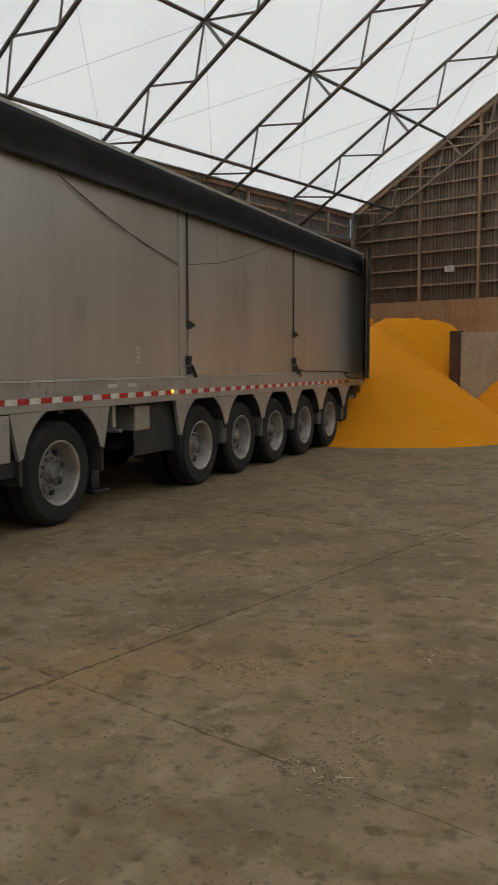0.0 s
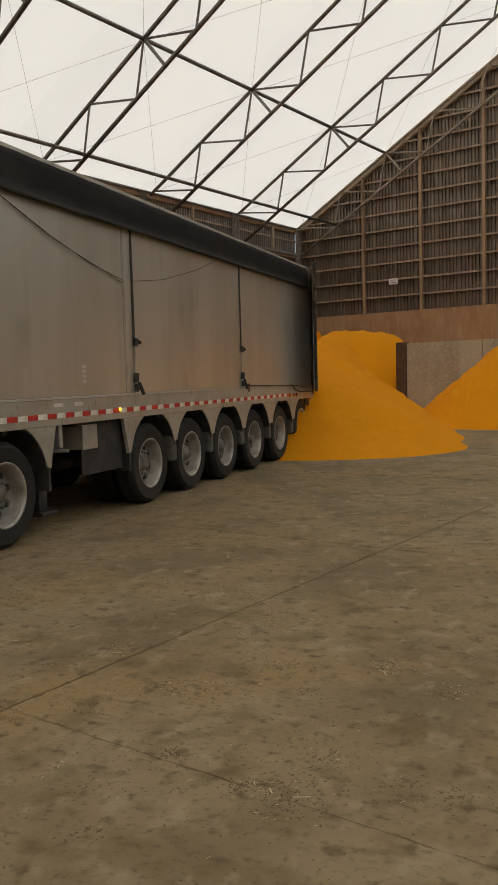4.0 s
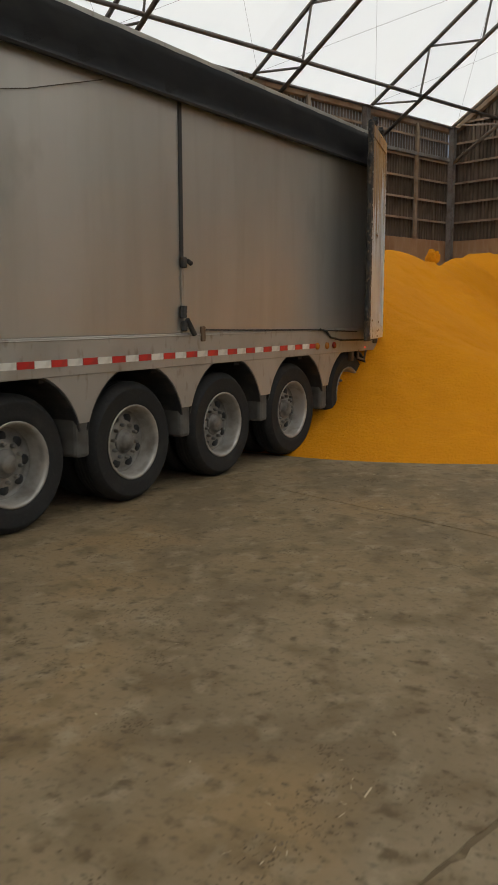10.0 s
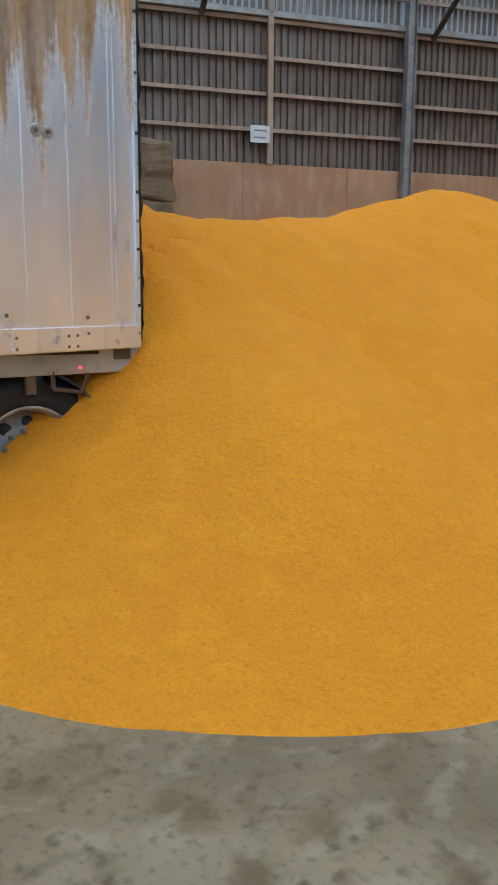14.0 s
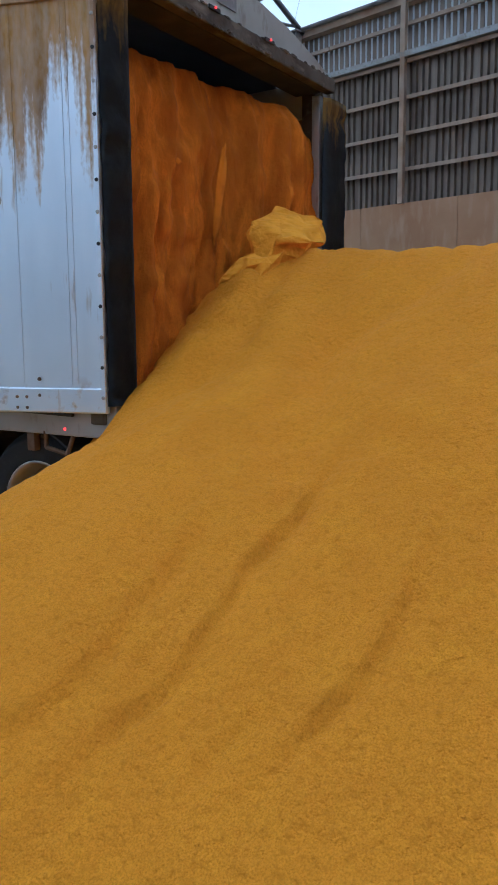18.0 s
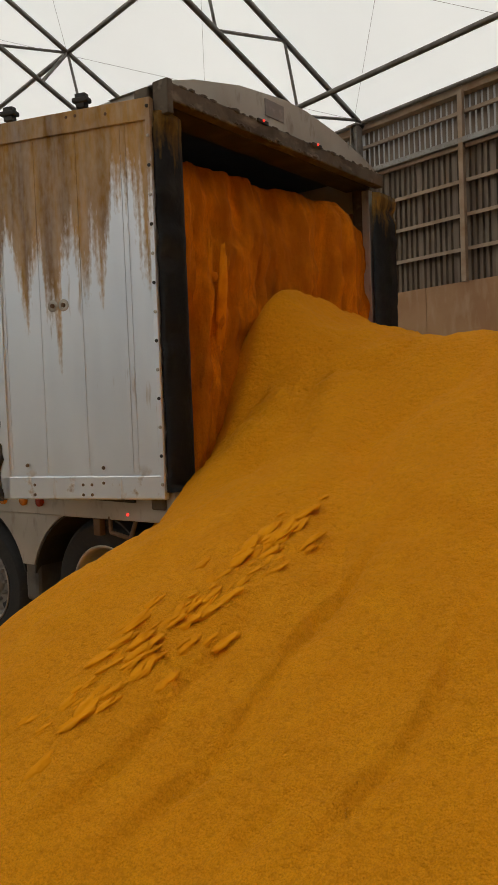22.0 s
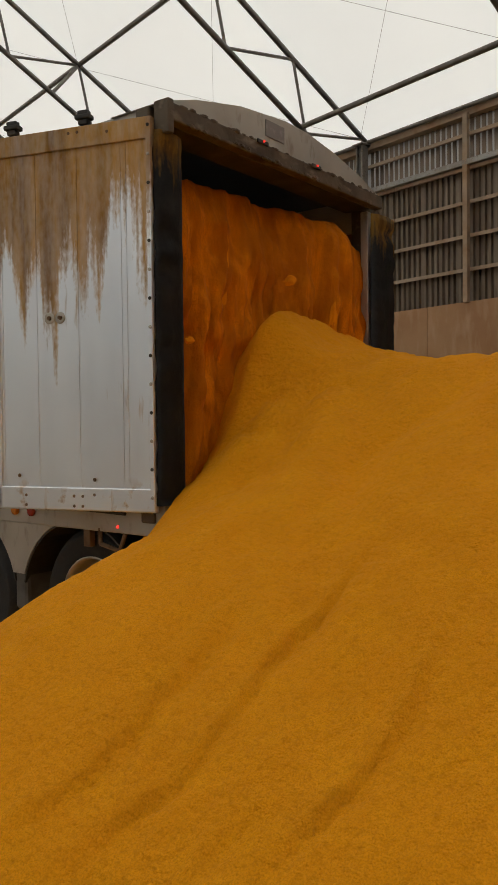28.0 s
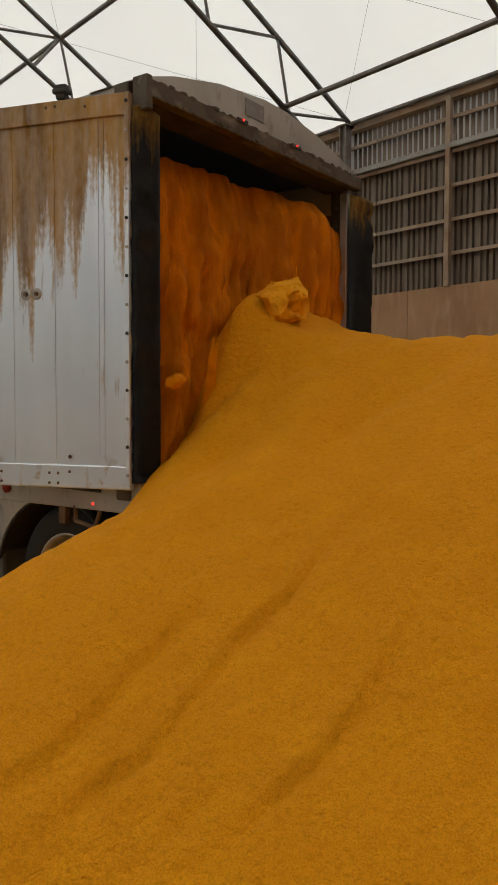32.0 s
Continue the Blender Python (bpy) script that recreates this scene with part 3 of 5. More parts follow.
def heap_z(x, y):
    """Height of the poured heap: slopes at the angle of repose away from its ridges."""
    best = -9.0
    for slope, line in RIDGES:
        for (ax, ay, az), (bx, by, bz) in zip(line, line[1:]):
            for k in range(7):
                s = k / 6
                d = math.hypot(x - ax - s * (bx - ax), y - ay - s * (by - ay))
                best = max(best, az + s * (bz - az) - slope * (math.sqrt(d * d + 0.05) - 0.22))
    # the hollow slope where grain spills over the sill
    if y < 1.1:
        cone = mouth(x) - 0.10 * max(y, 0) - 2 * max(-0.05 - y, 0)
        h = max(0.12 - abs(best - cone), 0) / 0.12
        best = max(best, cone) + h * h * 0.03
    clip = lambda v: min(1.0, max(0.0, v))
    return best - 0.10 * clip((0.25 - y) / 0.7) * clip(2.2 - abs(x - 0.8)) * clip(best / 0.5)


SCARPS = (
    (((0.36, 1.47), (0.51, 1.51), (0.80, 1.47), (1.06, 1.44), (1.29, 1.45), (1.57, 1.46), (1.72, 1.40), (1.94, 1.34), (2.15, 1.2)), 0.052),
    (((0.54, 2.04), (0.82, 2.02), (1.04, 2.02), (1.26, 2.02), (1.40, 2.00), (1.58, 1.92), (1.71, 1.87), (1.9, 1.78)), 0.046),
    (((0.89, 1.18), (1.25, 1.18), (1.57, 1.20), (1.86, 1.14), (2.1, 1.02)), 0.032),
    (((1.50, 1.80), (1.66, 1.73), (1.813, 1.68), (1.95, 1.60)), 0.03),
    (((1.31, 0.577), (1.493, 0.478), (1.669, 0.388)), 0.02),
    (((0.95, 2.42), (1.25, 2.46), (1.50, 2.42)), 0.02),
)


def heap_full(x, y):
    z = heap_z(x, y)
    n = noise.noise(Vector((x * 0.7, y * 0.7, 1.7))) * 0.07 + noise.noise(Vector((x * 2.6, y * 2.6, 4.2))) * 0.022
    # shallow runnels down the flank
    a = math.atan2(y - 0.6, x + 0.4)
    n += 0.018 * noise.noise(Vector((a * 7.0, math.hypot(x, y) * 0.5, 9.0)))
    n += 0.012 * noise.noise(Vector((x * 1.3 + 0.3 * y, y * 8.0, 3.0))) + 0.010 * noise.noise(Vector((x * 6.0, y * 9.0, 8.0))) + 0.009 * noise.noise(Vector((x * 15.0, y * 19.0, 3.0)))
    if -0.4 < y < 0.9 and x < 0.1:
        # broken, tumbling surface under the pour
        n += min(1, (0.9 - y) / 0.7) * min(1, (0.1 - x) / 0.4) * (0.10 * abs(noise.noise(Vector((x * 3.5 + y, y * 3.0, 13)))) + 0.05 * noise.noise(Vector((x * 8, y * 8, 6))) + 0.03 * noise.noise(Vector((x * 17, y * 17, 2))))
    if y > 2.6:
        # rubbly, caked lumps over the back pile
        low = min(1, max(0.15, (2.62 - z) / 0.35))
        n += low * min(1, (y - 2.6) / 2) * (0.07 * max(0, noise.noise(Vector((x * 1.7, y * 1.7, 21)))) + 0.16 * abs(noise.noise(Vector((x * 3.0, y * 3.0, 5)))) + 0.05 * abs(noise.noise(Vector((x * 7.0, y * 7.0, 15)))))
    # low scarps where whole layers have slid: a short steep step, easing out below
    for line, drop in SCARPS:
        best, side, along = 9.0, 0.0, 0.0
        for q, ((ax, ay), (bx, by)) in enumerate(zip(line, line[1:])):
            dx, dy = bx - ax, by - ay
            k = min(1, max(0, ((x - ax) * dx + (y - ay) * dy) / (dx * dx + dy * dy)))
            wob = 0.025 * noise.noise(Vector((x * 6, y * 6, 1))) + 0.018 * noise.noise(Vector((x * 21, y * 21, 5)))
            d = math.hypot(x - ax - k * dx, y - ay - k * dy)
            if d < abs(best):
                best, along = d, (q + k) / (len(line) - 1)
                side = (1 if dx * (y - ay) - dy * (x - ax) > 0 else -1) * d + wob
        if best < 0.5:
            fade = min(1, 4 * along + 0.05) * min(1, 4 * (1 - along) + 0.05) * (0.95 + 0.5 * noise.noise(Vector((x * 5, y * 3, drop * 90))))
            if side > 0:
                n -= drop * fade * min(1, side / 0.018) * max(0, 1 - side / 0.13) ** 2
            else:
                n += 0.25 * drop * fade * max(0, 1 + side / 0.25) ** 2 * min(1, -side / 0.02 + 0.6)
    return z + n * min(1.0, max(0.0, z + 0.3))


def heap_mesh():
    xs = [-12 + 0.5 * i for i in range(14)] + [-5 + 0.12 * i for i in range(34)] + [-0.92 + 0.06 * i for i in range(20)] + [0.28 + 0.0222 * i for i in range(100)] + [2.5 + 0.06 * i for i in range(17)] + [3.54 + 0.25 * i for i in range(50)]
    ys = [-2.6 + 0.06 * i for i in range(59)] + [0.94 + 0.022 * i for i in range(65)] + [2.38 + 0.045 * i for i in range(36)] + [4.0 + 0.15 * i for i in range(40)] + [10 + 0.4 * i for i in range(34)]
    verts, faces, idx = [], [], {}
    cphi, sphi = math.cos(PHI), math.sin(PHI)
    H = {}
    for i, x in enumerate(xs):
        for j, y in enumerate(ys):
            u, w = x * cphi + y * sphi - OFF, -x * sphi + y * cphi
            if 0.06 < u < WIDTH - 0.1 and w < GABLE - 0.05:
                z = heap_full(x, y)
                if z > -0.25:
                    H[i, j] = z
    for (i, j), z in H.items():
        idx[i, j] = len(verts)
        verts.append((xs[i], ys[j], z))
    for (i, j) in H:
        q = [(i, j), (i + 1, j), (i + 1, j + 1), (i, j + 1)]
        if all(k in H for k in q):
            faces.append([idx[k] for k in q])
    me = bpy.data.meshes.new("grain_heap")
    me.from_pydata(verts, [], faces)
    me.shade_smooth()
    me.materials.append(grain)
    return me


heap = tagged(new("grain_heap", heap_mesh()), "large heap of golden yellow grain meal poured on the floor", "grain", kind="stuff")

# partition of precast panels between the bays
part_wall = empty("wall_partition", SHED @ Matrix.Translation((0, 9.6, 0)), "low precast concrete partition wall with a dark end post", "wall", kind="structure")
part("end_post", block(B(), 9.2, 9.54, -0.16, 0.16, 0, 2.46, 0.015), dark_post, part_wall, "dark brown end post")
x = 9.55
while x < WIDTH - 0.5:
    for z0, z1 in ((0, 1.2), (1.205, 2.42)):
        part("precast_panel", block(B(), x, min(x + 2.4, WIDTH - 0.3) - 0.012, -0.12, 0.12, z0, z1, 0.012), precast, part_wall)
    x += 2.4

# ---- the trailer: rear at y = 0, driver's side at x = 0 ----
FRONT, WID = -13.6, 2.6
WHEELS = [-9.73, -6.96, -5.78, -4.57, -3.33, -2.05, -0.82]
trailer = empty("dump_trailer", Matrix(), "long aluminium live-floor trailer on many axles, rear doors open, unloading grain", "trailer")
# sides, floor and front of the box, in panels
for x0, x1, nm in ((-0.045, 0.0, "side_wall"), (-WID, -WID + 0.045, "side_wall")):
    seams = [-0.1, -4.0, -7.38, -10.6, FRONT]
    for a, b in zip(seams, seams[1:]):
        part(nm, block(B(), x0, x1, b + 0.004, a - 0.004, 1.335, 3.3, 0.006), aluminium, trailer)
part("box_floor", block(B(), -WID + 0.045, -0.045, FRONT, -0.02, 1.14, 1.22), chassis, trailer)
for x0, x1 in ((-0.07, 0.0), (-WID, -WID + 0.07)):
    part("top_rail", block(B(), x0, x1, FRONT, -0.19, 3.302, 3.585, 0.008), rail_alu, trailer)
for x0, x1 in ((-0.06, -0.047), (-WID + 0.047, -WID + 0.06)):
    part("inner_lining", block(B(), x0, x1, -3.0, -0.08, 1.225, 3.3), lining_dust, trailer, "brown dusty lining inside the box")
part("front_wall", block(B(), -WID, 0, FRONT - 0.06, FRONT, 1.14, 3.3, 0.01), aluminium, trailer)
for x0, x1 in ((-0.06, 0.012), (-WID - 0.012, -WID + 0.06)):
    part("bottom_rail", block(B(), x0, x1, FRONT, -0.06, 1.06, 1.335, 0.008), rail_alu, trailer, "dull aluminium bottom rail")
    bead = B()
    beam(bead, (x1 if x1 > -1 else x0, FRONT, 1.315), (x1 if x1 > -1 else x0, -0.3, 1.315), 0.006, 6)
    part("rail_bead", bead, rail_alu, trailer)
# reflective stripe, piece by piece
tape_r = block(B(), 0.0125, 0.0155, -0.074, 0.074, 1.13, 1.18)
tape_w = block(B(), 0.0125, 0.0155, -0.074, 0.074, 1.13, 1.18)
me_r, me_w = bpy.data.meshes.new("red_tape"), bpy.data.meshes.new("white_tape")
tape_r.to_mesh(me_r), tape_w.to_mesh(me_w)
tape_r.free(), tape_w.free()
me_r.materials.append(red_tape), me_w.materials.append(white_tape)
y, k = -1.75, 0
while y > FRONT + 0.3:
    share("reflective_tape", (me_r, me_w)[k % 2], Matrix.Translation((0, y, 0)), trailer)
    y -= 0.1525
    k += 1


ARCH_R, ARCH_Z = 0.585, 0.53
def arch_plate(ya, yb):
    """The plate between two neighbouring wheels: wide at the rail, narrowing to a foot."""
    mid = (ya + yb) / 2
    pts = []
    for k in range(9):
        a = radians(88 - k * (88 - 18) / 8)
        pts.append((ya + ARCH_R * math.cos(a), ARCH_Z + ARCH_R * math.sin(a) * 1.0))
    right = []
    for k in range(9):
        a = radians(92 + k * (162 - 92) / 8)
        right.append((yb + ARCH_R * math.cos(a), ARCH_Z + ARCH_R * math.sin(a)))
    pts = [p for p in pts if p[0] < mid - 0.02] + [p for p in right[::-1] if p[0] > mid + 0.02]
    pts = [(ya + 0.02, 1.10)] + pts + [(yb - 0.02, 1.10)]
    return prism(B(), pts, -0.035, 0.004)


def mud_flap(y, z0=0.44, z1=0.80):
    part("fender_end", block(B(), -0.62, -0.014, y - 0.07, y + 0.07, z0, z1 + 0.06, 0.03), fender_grey, trailer, "dark grey fender end between the wheels")


for ya, yb in zip(WHEELS[1:], WHEELS[2:]):
    part("skirt_plate", arch_plate(ya, yb), rail_alu, trailer)
    mud_flap((ya + yb) / 2, 0.45, 0.74)
# single outer halves either side of the front wheel and ahead of the group
def half_plate(yc, direction):
    pts = []
    for k in range(9):
        a = radians(90 - k * 75 / 8)
        pts.append((yc + direction * ARCH_R * math.cos(a), ARCH_Z + ARCH_R * math.sin(a)))
    pts += [(yc + direction * 0.62, 0.66), (yc + direction * 0.74, 1.10), (yc, 1.13)]
    return prism(B(), pts, -0.035, 0.004)


part("skirt_plate", half_plate(-9.73, 1), rail_alu, trailer)
part("skirt_plate", half_plate(-9.73, -1), rail_alu, trailer)
part("skirt_plate", half_plate(-6.96, -1), rail_alu, trailer)
for yc, z0 in ((-9.73, 0.44), (-6.96, 0.46)):
    for d in ((1, -1) if yc < -8 else (-1,)):
        fb = B()
        block(fb, -0.60, 0.0, yc + d * 0.60 - 0.02, yc + d * 0.60 + 0.02, z0, 1.06, 0.008)
        part("mud_guard", fb, chassis, trailer, "dark mud guard")

# arched fenders over each wheel
fend = B()
n_f = 16
for x0, x1, r0, r1 in ((-0.60, -0.004, 0.572, 0.584),):
    rows = []
    for k in range(n_f + 1):
        a = radians(12 + k * (168 - 12) / n_f)
        rows.append([fend.verts.new((x, r * math.cos(a), r * math.sin(a))) for x, r in ((x0, r0), (x1, r0), (x1, r1), (x0, r1))])
    for a, b in zip(rows, rows[1:]):
        for i in range(4):
            fend.faces.new((a[i], a[(i + 1) % 4], b[(i + 1) % 4], b[i]))
    fend.faces.new(rows[0]), fend.faces.new(rows[-1][::-1])
me_f = bpy.data.meshes.new("fender")
fend.to_mesh(me_f)
fend.free()
me_f.materials.append(chassis)
for yw in WHEELS:
    share("fender", me_f, Matrix.Translation((0, yw, ARCH_Z)), trailer)


def wheel_meshes():
    """Tyre, dished disc with hand holes, hub and nut, each turned about x; outer face at x = 0."""
    out = {}
    bm = B()
    lathe(bm, [(0.300, -0.035), (0.315, -0.012), (0.36, 0.0), (0.44, -0.004), (0.452, 0.000), (0.460, -0.003), (0.475, -0.018), (0.498, -0.045), (0.511, -0.072), (0.512, -0.098), (0.503, -0.101), (0.503, -0.107), (0.512, -0.110), (0.512, -0.138), (0.503, -0.141), (0.503, -0.147), (0.512, -0.150), (0.512, -0.176), (0.503, -0.179), (0.503, -0.185), (0.512, -0.188), (0.511, -0.212), (0.498, -0.24), (0.46, -0.265), (0.36, -0.27), (0.30, -0.25), (0.300, -0.035)], 40)
    out["tyre"] = bm
    bm = B()
    lathe(bm, [(0.315, -0.010), (0.318, -0.004), (0.308, -0.002), (0.296, -0.012), (0.288, -0.03), (0.282, -0.09), (0.272, -0.125), (0.268, -0.15)], 40)
    out["rim"] = bm
    bm = B()
    lathe(bm, [(0.270, -0.145), (0.262, -0.165), (0.235, -0.170), (0.225, -0.166), (0.165, -0.130), (0.135, -0.125), (0.06, -0.125)], 40)
    out["disc"] = bm
    bm = B()
    lathe(bm, [(0.108, -0.128), (0.108, -0.112), (0.098, -0.106), (0.078, -0.104), (0.074, -0.070), (0.062, -0.058), (0.0, -0.056)], 24)
    out["hub"] = bm
    bm = B()
    lathe(bm, [(0.016, -0.13), (0.016, -0.095), (0.010, -0.085), (0.0, -0.085)], 6)
    out["wheel_nut"] = bm
    bm = B()
    lathe(bm, [(0.040, -0.165), (0.040, -0.138), (0.0, -0.138)], 12)
    out["hand_hole"] = bm
    mats = {"tyre": rubber, "rim": wheel_alu, "disc": disc_alu, "hub": hub_iron, "wheel_nut": hub_iron, "hand_hole": chassis}
    mes = {}
    for k, bm in out.items():
        bmesh.ops.recalc_face_normals(bm, faces=bm.faces)
        me = bpy.data.meshes.new(k)
        bm.to_mesh(me)
        bm.free()
        me.shade_smooth()
        me.materials.append(mats[k])
        mes[k] = me
    return mes


WM = wheel_meshes()
random.seed(4)
for yw in WHEELS:
    # the last axle is lifted
    zw = 0.484 if yw < -2.5 else 0.50
    if yw > -1:
        yw, zw = -0.75, 0.58
    for side in (0, 1):
        m = Matrix.Translation((-0.05, yw, zw)) if side == 0 else Matrix.Translation((-WID + 0.05, yw, zw)) @ Matrix.Rotation(math.pi, 4, "Z")
        m = m @ Matrix.Rotation(random.random() * 6, 4, "X") @ Matrix.Scale(0.947, 4)
        tyre = share("wheel", WM["tyre"], m, trailer)
        share("rim", WM["rim"], Matrix(), tyre)
        share("disc", WM["disc"], Matrix(), tyre)
        share("hub", WM["hub"], Matrix(), tyre)
        if side == 0:
            for k in range(10):
                a = k * math.tau / 10
                share("wheel_nut", WM["wheel_nut"], Matrix.Translation((0, 0.142 * math.cos(a), 0.142 * math.sin(a))), tyre)
            for k in range(8):
                a = (k + 0.5) * math.tau / 8
                share("hand_hole", WM["hand_hole"], Matrix.Translation((0.0, 0.198 * math.cos(a), 0.198 * math.sin(a))), tyre)
        share("inner_tyre", WM["tyre"], m @ Matrix.Translation((-0.33, 0, 0)), trailer)
    ax = B()
    beam(ax, (-0.3, yw, zw), (-WID + 0.3, yw, zw), 0.065, 10)
    part("axle", ax, chassis, trailer, smooth=True)
for x in (-0.75, -1.75):
    part("chassis_rail", block(B(), x - 0.1, x, FRONT, -0.12, 0.78, 1.14, 0.01), chassis, trailer)
y = FRONT + 0.3
while y < -0.3:
    part("cross_member", block(B(), -WID + 0.06, -0.06, y - 0.04, y + 0.04, 1.02, 1.14), chassis, trailer)
    y += 0.6

# landing leg, boxes and tanks between the front wheel and the group
part("landing_leg", block(B(), -0.42, -0.28, -8.93, -8.79, 0.20, 1.14, 0.01), chassis, trailer)
part("landing_foot", block(B(), -0.5, -0.2, -8.99, -8.73, 0.16, 0.20, 0.008), chassis, trailer)
part("crank_shaft", beam(B(), (-0.3, -8.84, 0.80), (0.0, -8.80, 0.80), 0.02, 8), rail_alu, trailer)
part("valve_box", block(B(), -0.45, -0.06, -8.43, -8.14, 0.77, 1.03, 0.01), rail_alu, trailer, "pale metal valve box")
part("air_tank", beam(B(), (-0.75, -8.4, 0.62), (-0.75, -7.75, 0.62), 0.14, 16), chassis, trailer, smooth=True)
part("side_shield", block(B(), -0.10, -0.08, -8.43, -7.60, 0.50, 1.08, 0.008), chassis, trailer, "dark rubber shield")
part("bracket", block(B(), -0.06, -0.02, -8.92, -8.86, 0.84, 1.06, 0.004), rail_alu, trailer)
part("tool_box", block(B(), -0.55, 0.01, -11.6, -10.46, 0.66, 1.05, 0.015), rail_alu, trailer, "silver tool box")
part("box_guard", block(B(), -0.6, -0.05, -11.6, -10.30, 0.52, 0.66, 0.01), chassis, trailer)

# tarp over the box
prof = [(0.05, 3.16), (0.055, 3.30), (0.056, 3.47), (0.04, 3.525), (0.0, 3.55), (-0.12, 3.58), (-0.6, 3.665), (-1.0, 3.705), (-1.3, 3.715)]
prof += [(-WID - x, z) for x, z in prof[-2::-1]]
bm = B()
rows = []
n_y = 56
for k in range(n_y + 1):
    y = FRONT - 0.05 + (-0.42 - FRONT) * k / n_y
    sagk = 0.005 * math.sin(k * math.pi / 2) ** 2
    wob = 0.012 * noise.noise(Vector((0, y * 0.9, 3)))
    rows.append([bm.verts.new((x, y, z + (wob if i in (0, len(prof) - 1) else -sagk))) for i, (x, z) in enumerate(prof)])
for a, b in zip(rows, rows[1:]):
    for i in range(len(prof) - 1):
        bm.faces.new((a[i], a[i + 1], b[i + 1], b[i]))
bmesh.ops.solidify(bm, geom=bm.faces[:], thickness=0.012)
bmesh.ops.recalc_face_normals(bm, faces=bm.faces)
part("tarp", bm, tarp_black, trailer, "black vinyl roll tarp hanging over the sides", smooth=True)
bm = B()
beam(bm, (0.065, FRONT, 3.165), (0.065, -0.5, 3.175), 0.022, 8)
part("tarp_roll_bar", bm, tarp_black, trailer)


def strap_set(y):
    """A tie strap from the tarp to the rail, with ratchet and tail."""
    part("tie_strap", block(B(), 0.004, 0.010, y - 0.022, y + 0.022, 1.92, 3.17), chassis, trailer, "dark webbing strap")
    part("tie_strap", block(B(), 0.004, 0.012, y - 0.014, y + 0.018, 1.36, 1.90), rail_alu, trailer, "faded strap tail")
    rb = B()
    block(rb, 0.006, 0.045, y - 0.03, y + 0.03, 1.87, 1.96, 0.01)
    beam(rb, (0.03, y + 0.05, 1.93), (0.03, y + 0.10, 1.91), 0.02, 8)
    part("ratchet", rb, chassis, trailer, "black ratchet buckle")
    hb = B()
    block(hb, 0.006, 0.045, y - 0.028, y + 0.028, 1.35, 1.44, 0.012)
    beam(hb, (0.04, y + 0.02, 1.45), (0.05, y + 0.11, 1.32), 0.022, 8)
    beam(hb, (0.03, y - 0.02, 1.46), (0.03, y - 0.01, 1.56), 0.03, 8)
    part("strap_hook", hb, chassis, trailer, "greasy black hook")


strap_set(-7.38)
strap_set(-4.0)
part("seam_strip", block(B(), 0.001, 0.007, -7.60, -7.55, 1.34, 3.17, 0.002), rail_alu, trailer)


def rope(pts, r, mat, label):
    bm = B()
    for a, b in zip(pts, pts[1:]):
        beam(bm, a, b, r, 6)
    return part("rope", bm, mat, trailer, label)


rope([(0.02, -9.75, 3.12), (0.02, -9.0, 2.88), (0.02, -8.3, 2.70), (0.02, -7.6, 2.59)], 0.004, header_dirt, "thin dark tarp rope")
rope([(0.02, -9.70, 3.10), (0.022, -8.95, 2.85), (0.02, -7.62, 2.565)], 0.004, header_dirt, "thin dark tarp rope")
rope([(0.02, -7.4, 2.60), (0.02, -6.6, 2.70), (0.02, -5.6, 2.93), (0.02, -4.9, 3.14)], 0.004, header_dirt, "thin dark tarp rope")
rope([(0.02, -3.72, 1.36), (0.02, -3.0, 1.345), (0.02, -1.8, 1.33), (0.02, -0.7, 1.29)], 0.008, chassis, "thin dark door cable")
part("cable_bracket", block(B(), 0.0, 0.03, -3.755, -3.70, 1.26, 1.39, 0.01), rust, trailer)
rope([(0.03, -1.62, 1.33), (0.04, -1.50, 1.31), (0.03, -1.38, 1.24), (0.03, -1.1, 1.20), (0.05, -0.35, 1.19)], 0.012, chassis, "slack chain")

# marker lamps on the rail
for y, mat in ((-1.66, amber_lens), (-1.44, amber_lens), (-1.27, red_lens)):
    lb = B()
    lathe(lb, [(0.035, 0.012), (0.035, 0.03), (0.02, 0.036), (0.0, 0.037)], 16)
    bmesh.ops.recalc_face_normals(lb, faces=lb.faces)
    o = part("marker_lamp", lb, mat, trailer, "round side marker lamp", smooth=True)
    o.matrix_basis = Matrix.Translation((0, y, 1.15))
lb = B()
lathe(lb, [(0.02, 0.012), (0.02, 0.026), (0.0, 0.03)], 16)
o = part("marker_lamp", lb, amber_glow, trailer, "lit amber side marker lamp", smooth=True)
o.matrix_basis = Matrix.Translation((0, -7.78, 1.165))
for y in (-8.96, -8.6):
    part("placard", block(B(), 0.012, 0.016, y - 0.08, y + 0.08, 1.24, 1.275), sign_white, trailer, "small white plate")
for k in range(4):
    part("placard", block(B(), 0.001, 0.004, -8.49, -8.42, 1.47 + 0.05 * k, 1.50 + 0.05 * k), sign_white, trailer, "faded white decal")

# rear frame
for x0, x1 in ((-0.085, 0.03), (-WID - 0.03, -WID + 0.085)):
    part("corner_post", block(B(), x0, x1, -0.24, -0.13, 1.14, 3.58, 0.012), header_dirt, trailer, "dirty aluminium corner post")
part("rear_sill", block(B(), -WID, 0.0, -0.14, 0.03, 1.06, 1.215, 0.01), rust, trailer, "rusty rear sill")
part("rear_header", block(B(), -WID, 0.0, -0.07, 0.01, 3.475, 3.58, 0.012), header_dirt, trailer, "stained rear header beam")
part("header_lip", block(B(), -WID + 0.07, -0.07, -0.30, -0.072, 3.475, 3.50, 0.01), chassis, trailer, "dark inner lip below the header")
part("corner_cap", block(B(), -0.03, 0.02, -0.10, 0.015, 3.40, 3.595, 0.008), header_dirt, trailer, "grey corner bracket at the header's end")
